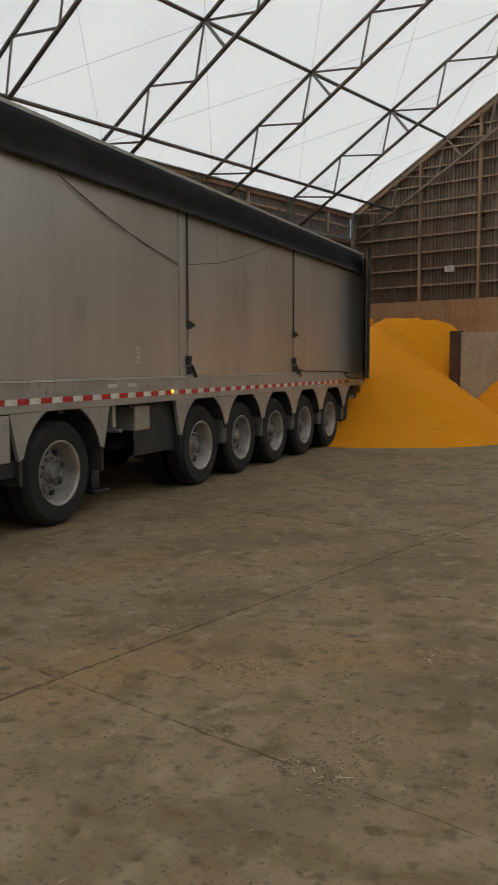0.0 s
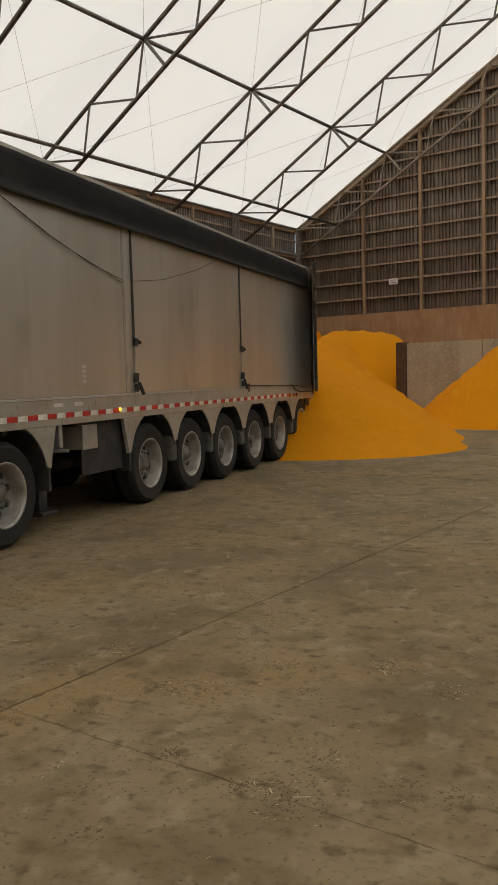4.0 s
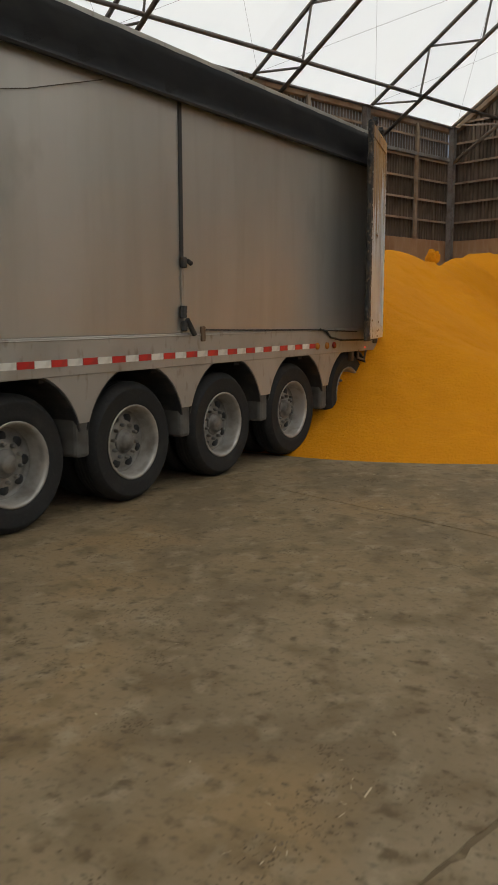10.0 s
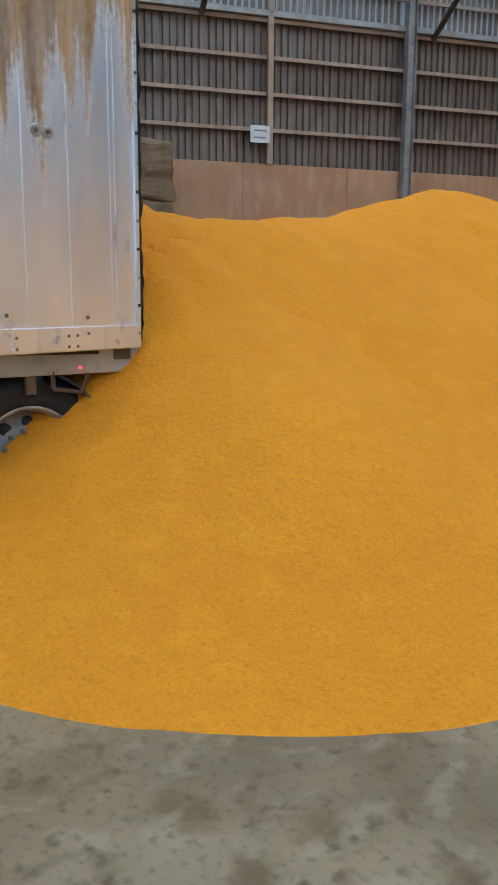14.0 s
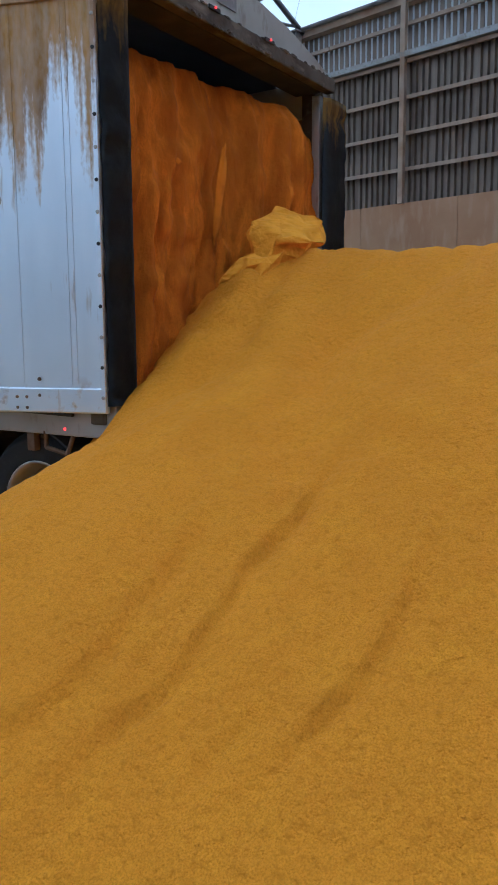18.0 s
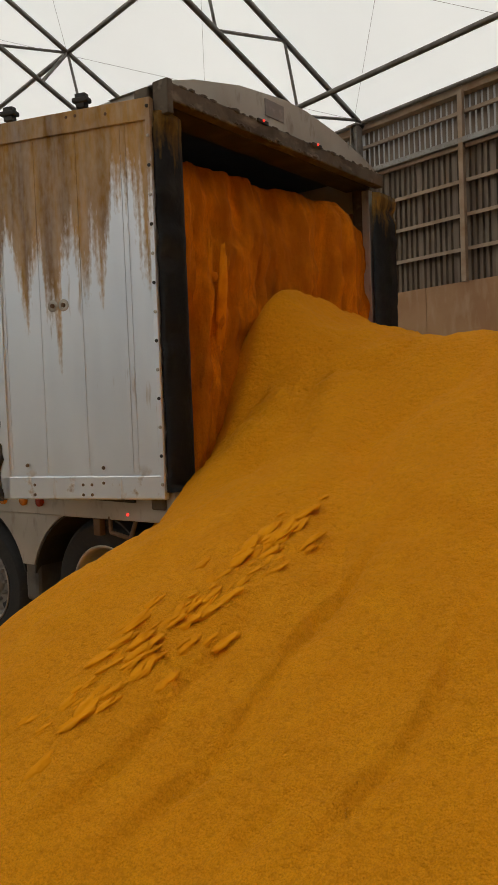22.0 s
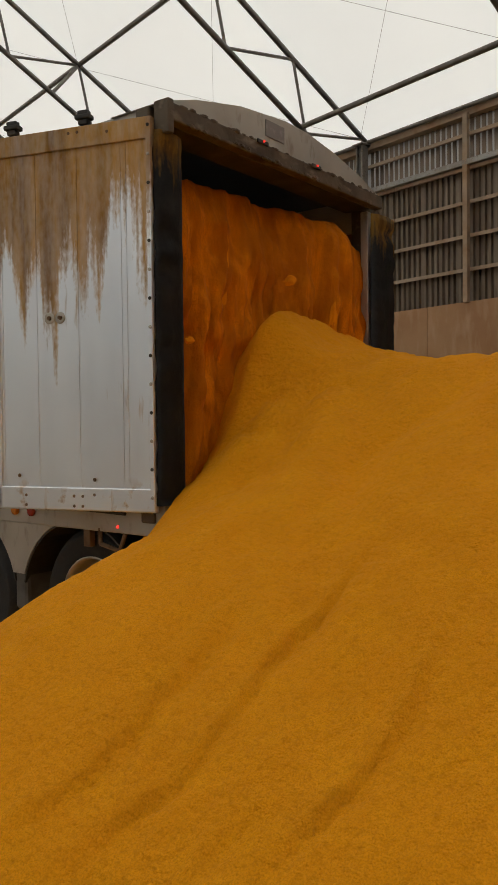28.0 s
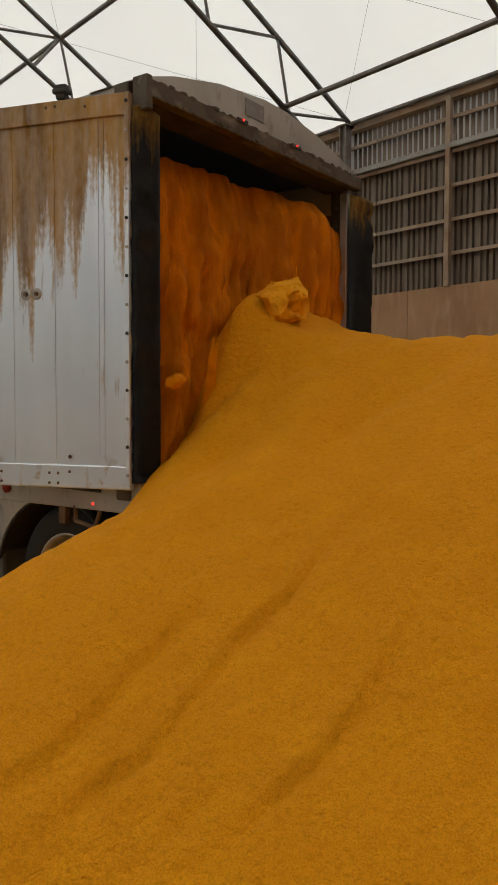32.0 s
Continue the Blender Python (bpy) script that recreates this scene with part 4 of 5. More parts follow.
random.seed(77)
crust = B()
for k in range(90):
    cx, cz = random.uniform(-WID + 0.05, -0.1), random.choice((3.575, 3.58, 3.50, 3.485))
    r = random.uniform(0.008, 0.026)
    q = bmesh.ops.create_icosphere(crust, subdivisions=1, radius=1.0)["verts"]
    for v in q:
        v.co = Vector((cx + v.co.x * r * random.uniform(1.0, 2.2), 0.006 + v.co.y * r * 0.6, cz + v.co.z * r * 0.7))
tagged(part("dirt_crust", crust, header_dirt, trailer, "crusted dirt along the header"), kind="stuff")
part("faded_decal", block(B(), -1.20, -0.98, -0.019, -0.014, 3.65, 3.76), print_grey, trailer, "faded grey printed patch")
arc = [(0.02, 3.58), (-0.26, 3.67), (-0.71, 3.765), (-1.22, 3.815), (-1.5, 3.81), (-1.89, 3.76), (-2.3, 3.67), (-WID - 0.02, 3.58)]
part("rear_bonnet", sheet(B(), arc, -0.46, -0.02), rail_alu, trailer, "curved aluminium bonnet over the doors")
for x in (-0.90, -1.565):
    lb = B()
    block(lb, x - 0.06, x + 0.06, 0.01, 0.024, 3.563, 3.59, 0.005)
    part("lamp_base", lb, chassis, trailer)
    lamp = B()
    lathe(lamp, [(0.008, 0.024), (0.007, 0.032), (0.0, 0.034)], 12)
    o = part("marker_lamp", lamp, red_glow, trailer, "lit red clearance lamp")
    o.matrix_basis = Matrix.Translation((x, 0, 3.582)) @ Matrix.Rotation(radians(90), 4, "Z")
lamp = B()
lathe(lamp, [(0.011, 0.01), (0.009, 0.02), (0.0, 0.022)], 14)
o = part("tail_lamp", lamp, red_glow, trailer, "lit round red tail lamp")
o.matrix_basis = Matrix.Translation((0.0, -0.46, 1.10)) @ Matrix.Rotation(radians(30), 4, "Z")
part("hanger", block(B(), -0.05, 0.0, -0.78, -0.72, 0.95, 1.08, 0.006), rust, trailer)
hk = B()
for a, b in (((0, -0.62, 1.08), (0, -0.62, 0.98)), ((0, -0.62, 0.98), (0, -0.45, 0.95)), ((0, -0.45, 0.95), (0, -0.40, 1.06))):
    beam(hk, a, b, 0.014, 6)
part("door_hook", hk, rust, trailer)


def rear_door(hinge, free, name):
    """An opened door leaf folded back along the side: framed sheet, ribs, rivets, seals and hinges; local x from hinge to free edge, y outwards."""
    hx, hy = hinge
    d = Vector((free[0] - hx, free[1] - hy, 0))
    ln = d.length
    ang = math.atan2(d.y, d.x)
    door = part(name, block(B(), 0.02, ln, -0.045, 0.0, 1.21, 3.50, 0.006), stained_alu, trailer, "bright aluminium rear door leaf folded open, streaked with brown feed")
    door.matrix_basis = Matrix.Translation((hx, hy, 0)) @ Matrix.Rotation(ang, 4, "Z")
    face = 0.0
    for x in (0.19, 0.225, 0.52, 0.81, 1.06):
        part("door_rib", block(B(), x - 0.004, x + 0.004, face, face + 0.004, 1.36, 3.36, 0.001), stained_alu, door)
    for z0, z1 in ((1.215, 1.35), (3.37, 3.495)):
        part("door_rail", block(B(), 0.03, ln - 0.01, face, face + 0.014, z0, z1, 0.005), stained_alu, door)
    for x0, x1 in ((0.02, 0.05), (ln - 0.07, ln)):
        part("door_stile", block(B(), x0, x1, face, face + 0.014, 1.215, 3.495, 0.004), stained_alu, door)
    for k in range(14):
        z = 1.30 + k * 0.165
        rv = B()
        lathe(rv, [(0.011, 0.014), (0.008, 0.021), (0, 0.022)], 8)
        o = part("rivet", rv, chassis if k % 2 else rail_alu, door)
        o.matrix_basis = Matrix.Translation((0.035, 0, z)) @ Matrix.Rotation(radians(90), 4, "Z")
    for x, z in ( (0.42, 1.40), (0.42, 1.31), (0.5, 1.30), (0.56, 1.30), (0.5, 1.24), (0.56, 1.24), (0.9, 1.30), (0.9, 1.24), (0.95, 1.42), (0.3, 3.44), (0.5, 3.46), (0.56, 3.46)):
        rv = B()
        lathe(rv, [(0.012, 0.008), (0.009, 0.016), (0.0, 0.017)], 10)
        o = part("bolt", rv, rust if z < 1.45 or z > 3 else rail_alu, door)
        o.matrix_basis = Matrix.Translation((x, 0, z)) @ Matrix.Rotation(radians(90), 4, "Z")
    for x in (0.645, 0.72):
        dish = B()
        lathe(dish, [(0.036, 0.001), (0.030, 0.007), (0.018, 0.004), (0.015, 0.004)], 20)
        o = part("dished_plate", dish, rail_alu, door, "bright dished washer", smooth=True)
        o.matrix_basis = Matrix.Translation((x, 0, 2.375)) @ Matrix.Rotation(radians(90), 4, "Z")
        nut = B()
        lathe(nut, [(0.014, 0.0), (0.013, 0.012), (0.0, 0.013)], 8)
        o = part("bolt", nut, rust, door)
        o.matrix_basis = Matrix.Translation((x, 0, 2.375)) @ Matrix.Rotation(radians(90), 4, "Z")
    # ragged rubber seal along the free edge, with its washers
    bm = B()
    rows = []
    for k in range(81):
        z = 1.20 + k * 2.3 / 80
        wv = 0.045 * noise.noise(Vector((3.1, 0, z * 7))) + 0.02 * noise.noise(Vector((8.1, 0, z * 23)))
        rows.append([bm.verts.new((ln + a + wv * (a > 0.02), b, z)) for a, b in ((0.0, -0.04), (0.08, -0.035), (0.14, -0.01), (0.12, 0.016), (-0.012 - 0.9 * wv, 0.020), (-0.012 - 0.9 * wv, 0.0145))])
    for a, b in zip(rows, rows[1:]):
        for i in range(5):
            bm.faces.new((a[i], a[i + 1], b[i + 1], b[i]))
    bmesh.ops.recalc_face_normals(bm, faces=bm.faces)
    part("door_seal", bm, seal_rubber, door, "ragged black rubber seal", smooth=True)
    for k in range(13):
        rv = B()
        lathe(rv, [(0.011, 0.0), (0.010, 0.012), (0.005, 0.016), (0.0, 0.016)], 10)
        o = part("washer", rv, rail_alu, door)
        o.matrix_basis = Matrix.Translation((ln + 0.045, 0.014, 1.28 + k * 0.17)) @ Matrix.Rotation(radians(90), 4, "Z")
    for x in (0.46, 0.96):
        kb = B()
        block(kb, x - 0.03, x + 0.03, -0.03, 0.02, 3.50, 3.53, 0.005)
        block(kb, x - 0.05, x + 0.05, -0.035, 0.03, 3.53, 3.56, 0.008)
        block(kb, x - 0.035, x + 0.035, -0.025, 0.02, 3.56, 3.585, 0.006)
        part("door_roller", kb, chassis, door, "black rubber stop")
    return door


rear_door((0.055, -0.065), (0.385, -1.165), "rear_door")


def flap(x, sgn, z0, section, dy):
    """The wrinkled rubber flap that hangs at the opening's edge."""
    bm = B()
    rows = []
    for k in range(44):
        z = z0 + k * (3.42 - z0) / 43
        wv = 0.018 * noise.noise(Vector((x * 5, 1, z * 9)))
        rows.append([bm.verts.new((x + sgn * a, b + wv * (0.3 if i < 2 else 1.6) + dy, z)) for i, (a, b) in enumerate(section)])
    for a, b in zip(rows, rows[1:]):
        for i in range(4):
            bm.faces.new((a[i], a[i + 1], b[i + 1], b[i]))
    bmesh.ops.solidify(bm, geom=bm.faces[:], thickness=0.012)
    bmesh.ops.recalc_face_normals(bm, faces=bm.faces)
    return part("opening_flap", bm, flap_rubber, trailer, "wrinkled black rubber edge flap, dusty brown at its top", smooth=True)


flap(0.0, 1, 1.25, ((-0.175, 0.0), (-0.12, 0.02), (-0.04, 0.026), (0.035, 0.016), (0.05, -0.02)), -0.062)
flap(-2.60, -1, 1.5, ((-0.15, -0.02), (-0.10, 0.02), (0.05, 0.026), (0.19, 0.016), (0.22, -0.02)), 0.0)
part("opening_post", block(B(), -2.545, -2.475, -0.13, -0.06, 1.22, 3.45, 0.008), rail_alu, trailer, "grey post at the opening's far side")
part("rear_door", block(B(), -WID - 0.16, -WID - 0.11, -1.1, -0.02, 1.21, 3.45, 0.008), stained_alu, trailer, "second door leaf folded back along the far side")

# ---- the load inside, its broken face at the opening ----
def load_mesh():
    """Grain packed in the box: a long bed whose rear end is a tall, fluted, crumbling face."""
    nx, nz = 150, 110
    verts, faces = [], []
    x0, x1 = -WID + 0.05, -0.05
    for j in range(nz + 1):
        for i in range(nx + 1):
            x = x0 + (x1 - x0) * i / nx
            s = j / nz
            top = 3.13 + 0.19 * math.sin(min(1, max(0, (x + 2.6) / 0.9)) * math.pi * 0.5) - 0.22 * max(0, (x + 0.55)) / 0.5
            top += 0.05 * noise.noise(Vector((x * 2.2, 0, 7))) + 0.03 * noise.noise(Vector((x * 6, 0, 3)))
            z = 1.15 + (top - 1.15) * s
            # the face leans back towards its crest and is fluted by falling grain
            far = min(1, max(0, (-1.5 - x) / 0.9))
            back = 0.02 - (0.20 - 0.12 * far) * s ** (6 + 8 * far) - 0.08 * s * (1 - 0.6 * far) - 0.01 * far
            lean = 0.45 * s
            crease = abs(noise.noise(Vector(((x + lean) * 2.6, 0.35 * s, 2.0))))
            fine = abs(noise.noise(Vector(((x + lean) * 7.5, 0.8 * s, 5.0))))
            flute = 0.30 * crease + 0.14 * fine + 0.05 * abs(noise.noise(Vector(((x + 1.6 * lean) * 19, 1.3 * s, 8.0)))) - 0.14
            rag = 0.07 * noise.noise(Vector((x * 4, z * 3, 11))) + 0.03 * noise.noise(Vector((x * 11, z * 9, 2)))
            edge = min(1, max(0, (x + 0.34) / 0.16))
            verts.append((x, back - 0.14 * edge + (flute + rag) * min(1, 3 * (1 - s) + 0.35) * (1 - 0.85 * edge) - 0.06, z))
    for j in range(nz):
        for i in range(nx):
            a = j * (nx + 1) + i
            faces.append((a, a + 1, a + nx + 2, a + nx + 1))
    # the bed's top runs forward
    base = len(verts)
    for k in range(1, 25):
        y = -0.35 - k * 0.5
        for i in range(nx + 1):
            x = x0 + (x1 - x0) * i / nx
            verts.append((x, y, verts[nz * (nx + 1) + i][2] + 0.06 * noise.noise(Vector((x, y, 1)))))
    rows = [[nz * (nx + 1) + i for i in range(nx + 1)]] + [[base + k * (nx + 1) + i for i in range(nx + 1)] for k in range(24)]
    for a, b in zip(rows, rows[1:]):
        for i in range(nx):
            faces.append((a[i], a[i + 1], b[i + 1], b[i]))
    me = bpy.data.meshes.new("grain_load")
    me.from_pydata(verts, [], faces)
    me.shade_smooth()
    # this colour already holds the shade inside the box
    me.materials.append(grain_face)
    return me


load = tagged(new("grain_load", load_mesh()), "packed grain load with a tall crumbling face in the open trailer, its orange darkened for shade", "grain", kind="stuff")

# signs, straw bales and marks on the walls
def wall_sign(m, w, h, label, bars):
    s = empty("wall_sign", m, label, "sign")
    part("panel", block(B(), -w / 2, w / 2, -0.02, 0.0, -h / 2, h / 2, 0.004), sign_white, s)
    for i in range(bars):
        z = h / 2 - h * (i + 0.7) / (bars + 0.4)
        part("print_bar", block(B(), -w * 0.32, w * (0.34 - 0.06 * (i % 2)), -0.024, -0.0195, z - h * 0.045, z + h * 0.045), print_grey, s)
    return s


wall_sign(SHED @ Matrix.Translation((0.0, -1.12, 4.73)) @ Matrix.Rotation(radians(90), 4, "Z") @ Matrix.Translation((0, -0.12, 0)), 0.42, 0.34, "small white sign board screwed to the wall girts", 2)
wall_sign(SHED @ Matrix.Translation((0.0, 4.66, 4.76)) @ Matrix.Rotation(radians(90), 4, "Z") @ Matrix.Translation((0, -0.12, 0)), 0.42, 0.34, "small white sign board screwed to the wall girts", 2)
wall_sign(SHED @ Matrix.Translation((4.82, GABLE - 0.12, 5.48)), 0.42, 0.26, "small white sign board high on the gable wall", 2)


def bale(w0, z0):
    """A big square straw bale with rounded shoulders, strings and a bristly skin."""
    bm = B()
    block(bm, -0.6, 0.6, -0.60, 0.60, 0, 1.10, 0.08)
    bmesh.ops.subdivide_edges(bm, edges=bm.edges[:], cuts=5, use_grid_fill=True)
    for v in bm.verts:
        v.co += Vector((noise.noise(v.co * 4), noise.noise(v.co * 4 + Vector((9, 0, 0))), noise.noise(v.co * 4 + Vector((0, 9, 0))))) * 0.09
    t = empty("straw_bale", SHED @ Matrix.Translation((1.1, w0, z0)), "big square brown straw bale in a stack by the wall", "bale", "stack of bales")
    part("straw", bm, hay, t)
    for y in (-0.4, 0.0, 0.4):
        sb = B()
        block(sb, -0.625, 0.625, y - 0.008, y + 0.008, 0.99, 1.03)
        block(sb, 0.605, 0.625, y - 0.008, y + 0.008, 0.03, 1.0)
        part("twine", sb, hay, t)


for k in range(4):
    bale(1.88, 1.06 * k)


# ---- floor slabs, crumbs and straw ----
def slab_mesh(seed):
    """A square slab with ragged, worn edges."""
    bm = B()
    h, n = 4.55 / 2, 90
    ring = []
    for side in range(4):
        for k in range(n):
            f = -1 + 2 * k / n
            e = h - 0.006 - 0.014 * abs(noise.noise(Vector((f * 7, side * 7 + seed, 0)))) - 0.03 * max(0, noise.noise(Vector((f * 31, side * 5, seed))) - 0.1)
            p = (f * (h - 0.009), -e) if side == 0 else (e, f * (h - 0.009)) if side == 1 else (-f * (h - 0.009), e) if side == 2 else (-e, -f * (h - 0.009))
            ring.append(p)
    top = [bm.verts.new((x, y, 0)) for x, y in ring]
    low = [bm.verts.new((x * 1.003, y * 1.003, -0.02)) for x, y in ring]
    bm.faces.new(top)
    for k in range(len(ring)):
        j = (k + 1) % len(ring)
        bm.faces.new((low[k], low[j], top[j], top[k]))
    return bm


U0, S = 17.22, 4.55
JOINTS = [-32.6, -28.2, -24.1, -20.0, -15.9, -11.75, -7.83, -3.25, 1.3, 5.8, 10.4, 14.9, 19.5]
FAINT = (-11.75, -15.9, 1.3)
SLABS = []
for k in range(3):
    bm = slab_mesh(k * 3.3)
    me = bpy.data.meshes.new("slab")
    bm.to_mesh(me)
    bm.free()
    me.materials.append(concrete)
    SLABS.append(me)
random.seed(8)
for i in range(-4, 4):
    for j, (wa, wb) in enumerate(zip(JOINTS, JOINTS[1:])):
        u = U0 + (i + 0.5) * S
        # joints packed almost shut with dirt
        wa, wb = wa - 0.0055 * (wa in FAINT), wb + 0.0055 * (wb in FAINT)
        w = (wa + wb) / 2
        if u - S / 2 > WIDTH:
            continue
        share("floor_slab", SLABS[(i * 5 + j) % 3], Matrix.Translation((u, w, 0)) @ Matrix.Rotation(radians(180 * random.randrange(2)), 4, "Z") @ Matrix.Diagonal((1, (wb - wa) / S, 1, 1)), slab_bed)


def litter(name, count, mat, seed, spread, straw, label):
    """Bits strewn over the floor in loose drifts, joined as stuff."""
    random.seed(seed)
    verts, faces = [], []
    drifts = [(random.uniform(0.6, 6.5), random.uniform(-15.5, -2.5), random.choice((0.03, 0.05, 0.09, 0.25))) for _ in range(spread)]
    drifts += [(2.99 + 0.01 * k + random.uniform(-0.06, 0.06), -9.95 + 0.16 * k, 0.05) for k in range(18)]
    drifts += [(4.02, -9.15, 0.10), (2.99, -9.70, 0.06), (3.70, -12.79, 0.05), (3.716, -12.99, 0.06), (3.67, -13.19, 0.08), (3.66, -13.10, 0.05), (4.03, -12.93, 0.06), (3.10, -13.50, 0.04), (3.54, -13.04, 0.04), (3.10, -12.92, 0.06)]
    drifts += [(2.28, -11.83, 0.07), (1.45, -9.22, 0.14), (2.78, -12.3, 0.06), (3.21, -11.85, 0.07), (2.94, -12.23, 0.07), (4.08, -11.97, 0.06), (3.73, -11.72, 0.06)] * 2
    drifts += [(3.55, -12.95, 0.16), (3.72, -12.65, 0.12), (3.50, -13.05, 0.2), (2.95, -13.2, 0.12), (1.6, -9.6, 0.4), (3.3, -8.4, 0.3)]
    for _ in range(count):
        if random.random() < 0.8:
            cx, cy, r = random.choice(drifts)
            x, y = random.gauss(cx, r), random.gauss(cy, r)
        else:
            x, y = random.uniform(0.3, 7.0), random.uniform(-16, -2)
        if heap_z(x, y) > -0.05:
            continue
        a = random.uniform(0, math.tau)
        if straw:
            ln, wd, ht = random.uniform(0.004, 0.015), random.uniform(0.0008, 0.002), 0.002
            if random.random() < 0.05:
                ln, wd = ln * 2.2, wd * 1.8
        else:
            ln, wd, ht = random.uniform(0.0015, 0.007), random.uniform(0.0012, 0.004), random.uniform(0.001, 0.004)
        c, sn = math.cos(a), math.sin(a)
        b = len(verts)
        tilt = random.uniform(0, 0.4) * ln if straw else 0
        for dx, dy, z in ((-ln, -wd, 0), (ln, -wd, tilt), (ln, wd, tilt), (-ln, wd, 0)):
            verts.append((x + dx * c - dy * sn, y + dx * sn + dy * c, z + 0.001))
        verts.append((x, y, ht + tilt / 2))
        faces += [(b, b + 1, b + 4), (b + 1, b + 2, b + 4), (b + 2, b + 3, b + 4), (b + 3, b, b + 4)]
    me = bpy.data.meshes.new(name)
    me.from_pydata(verts, [], faces)
    me.materials.append(mat)
    return tagged(new(name, me), label, "litter", kind="stuff")


litter("floor_crumbs", 24000, crumb_mat, 21, 380, False, "dark dirt crumbs strewn over the concrete floor")
litter("floor_straw", 420, straw_mat, 22, 40, True, "bits of dry straw strewn over the concrete floor")


# ---- clumps and runs of grain that break from the load ----
def clump_mesh(name, seed, sx, sy, sz, mat, rough=0.35, cuts=3):
    """An angular lump of caked grain."""
    bm = B()
    bmesh.ops.create_icosphere(bm, subdivisions=cuts, radius=1.0)
    for v in bm.verts:
        d = 1 + rough * noise.noise(v.co * 1.6 + Vector((seed, 0, 0))) + 0.16 * noise.noise(v.co * 4.5 + Vector((0, seed, 0)))
        v.co = Vector((v.co.x * sx, v.co.y * sy, v.co.z * sz)) * d
    me = bpy.data.meshes.new(name)
    bm.to_mesh(me)
    bm.free()
    me.materials.append(mat)
    return me


def slab_clump(name, seed, sx, sy, sz):
    """A broken slab of caked grain: flat top, ragged sides."""
    bm = B()
    block(bm, -1, 1, -1, 1, -1, 1, 0.18)
    bmesh.ops.subdivide_edges(bm, edges=bm.edges[:], cuts=4, use_grid_fill=True)
    for v in bm.verts:
        v.co = v.co.lerp(v.co.normalized() * 1.15, 0.45)
        q = v.co * 1.1 + Vector((seed, 0, 0))
        v.co += Vector((noise.noise(q), noise.noise(q + Vector((7, 0, 0))), 0.7 * noise.noise(q + Vector((0, 7, 0))))) * 0.62
        q = v.co * 4.0
        v.co += Vector((noise.noise(q), noise.noise(q + Vector((3, 0, 0))), noise.noise(q + Vector((0, 3, 0))))) * 0.19
        v.co = Vector((v.co.x * sx, v.co.y * sy, v.co.z * sz))
    bmesh.ops.triangulate(bm, faces=bm.faces[:])
    me = bpy.data.meshes.new(name)
    bm.to_mesh(me)
    bm.free()
    me.materials.append(grain_clump)
    return me


CLUMPS = [clump_mesh("clump", 3.7 * k, 1.0, 0.8, 0.65, loose, 0.4, 2) for k in range(4)]
STREAKS = [clump_mesh("streak", 5.1 * k, 0.26, 0.07, 2.2, loose, 0.5, 3) for k in range(4)]
for me in STREAKS:
    me.shade_smooth()
random.seed(31)


def mover(name, me, size, label, group=""):
    ob = new(name, me)
    ob.scale = (size, size, size)
    tagged(ob, label, "grain", group)
    return ob


crest_lump = mover("grain_lump", clump_mesh("grain_lump", 4.4, 0.13, 0.12, 0.16, grain, 0.5, 3), 1.0, "small pointed lump of grain on the heap's crest")
crest_lump.matrix_basis = Matrix.Translation((-1.83, 6.53, 2.60))
big_clump = mover("caked_clump", slab_clump("caked_clump", 2.2, 0.29, 0.20, 0.12), 1.0, "large pale caked clump of grain sliding out of the trailer")
low_clump = mover("caked_clump", slab_clump("caked_clump", 5.3, 0.19, 0.15, 0.12), 1.0, "rough broken clump of grain under a larger one")
late_clump = mover("caked_clump", slab_clump("caked_clump", 8.4, 0.20, 0.15, 0.12), 1.0, "pale caked clump of grain sliding out of the trailer")


def fan_mesh():
    """A smooth fan of fresh grain piled against the load's face, crest running across the opening."""
    xs = [-2.48 + 0.03 * i for i in range(90)]
    ys = [-0.16 + 0.03 * i for i in range(52)]
    verts, faces, idx = [], [], {}
    for i, x in enumerate(xs):
        for j, y in enumerate(ys):
            e = x + 0.93 + 0.12 * noise.noise(Vector((x * 2, y * 3, 4)))
            k = min(1, max(0, (-1.1 - x) / 1.3))
            z = 2.10 + (0.48 - 0.22 * k) * math.exp(-max(y - 0.03, 0) / 0.33) - 2.1 * (e + math.sqrt(e * e + 0.025)) / 2 - 1.2 * max(0, -0.02 - y) - 0.5 * max(0, -2.05 - x) - 0.45 * max(0, y - 0.5)
            z += 0.03 * noise.noise(Vector((x * 3, y * 3, 9))) + 0.016 * noise.noise(Vector((x * 9, y * 9, 2))) + 0.008 * noise.noise(Vector((x * 21, y * 21, 5)))
            base = heap_full(x, y)
            h = max(0.24 - abs(z - base), 0) / 0.24
            z = max(z, base) + h * h * 0.06
            if z > base + 0.0015:
                idx[i, j] = len(verts)
                verts.append((x, y, z))
    n = len(verts)
    verts += [(x, y, min(z - 0.02, heap_z(x, y) - 0.10)) for x, y, z in verts]
    count = {}
    for (i, j) in idx:
        q = [(i, j), (i + 1, j), (i + 1, j + 1), (i, j + 1)]
        if all(k in idx for k in q):
            a = [idx[k] for k in q]
            faces.append(a)
            faces.append([k + n for k in a[::-1]])
            for e in zip(a, a[1:] + a[:1]):
                count[e] = count.get(e, 0) + 1
    for a, b in count:
        if (b, a) not in count:
            faces.append((b, a, a + n, b + n))
    me = bpy.data.meshes.new("grain_fan")
    me.from_pydata(verts, [], faces)
    me.shade_smooth()
    me.materials.append(grain)
    return me


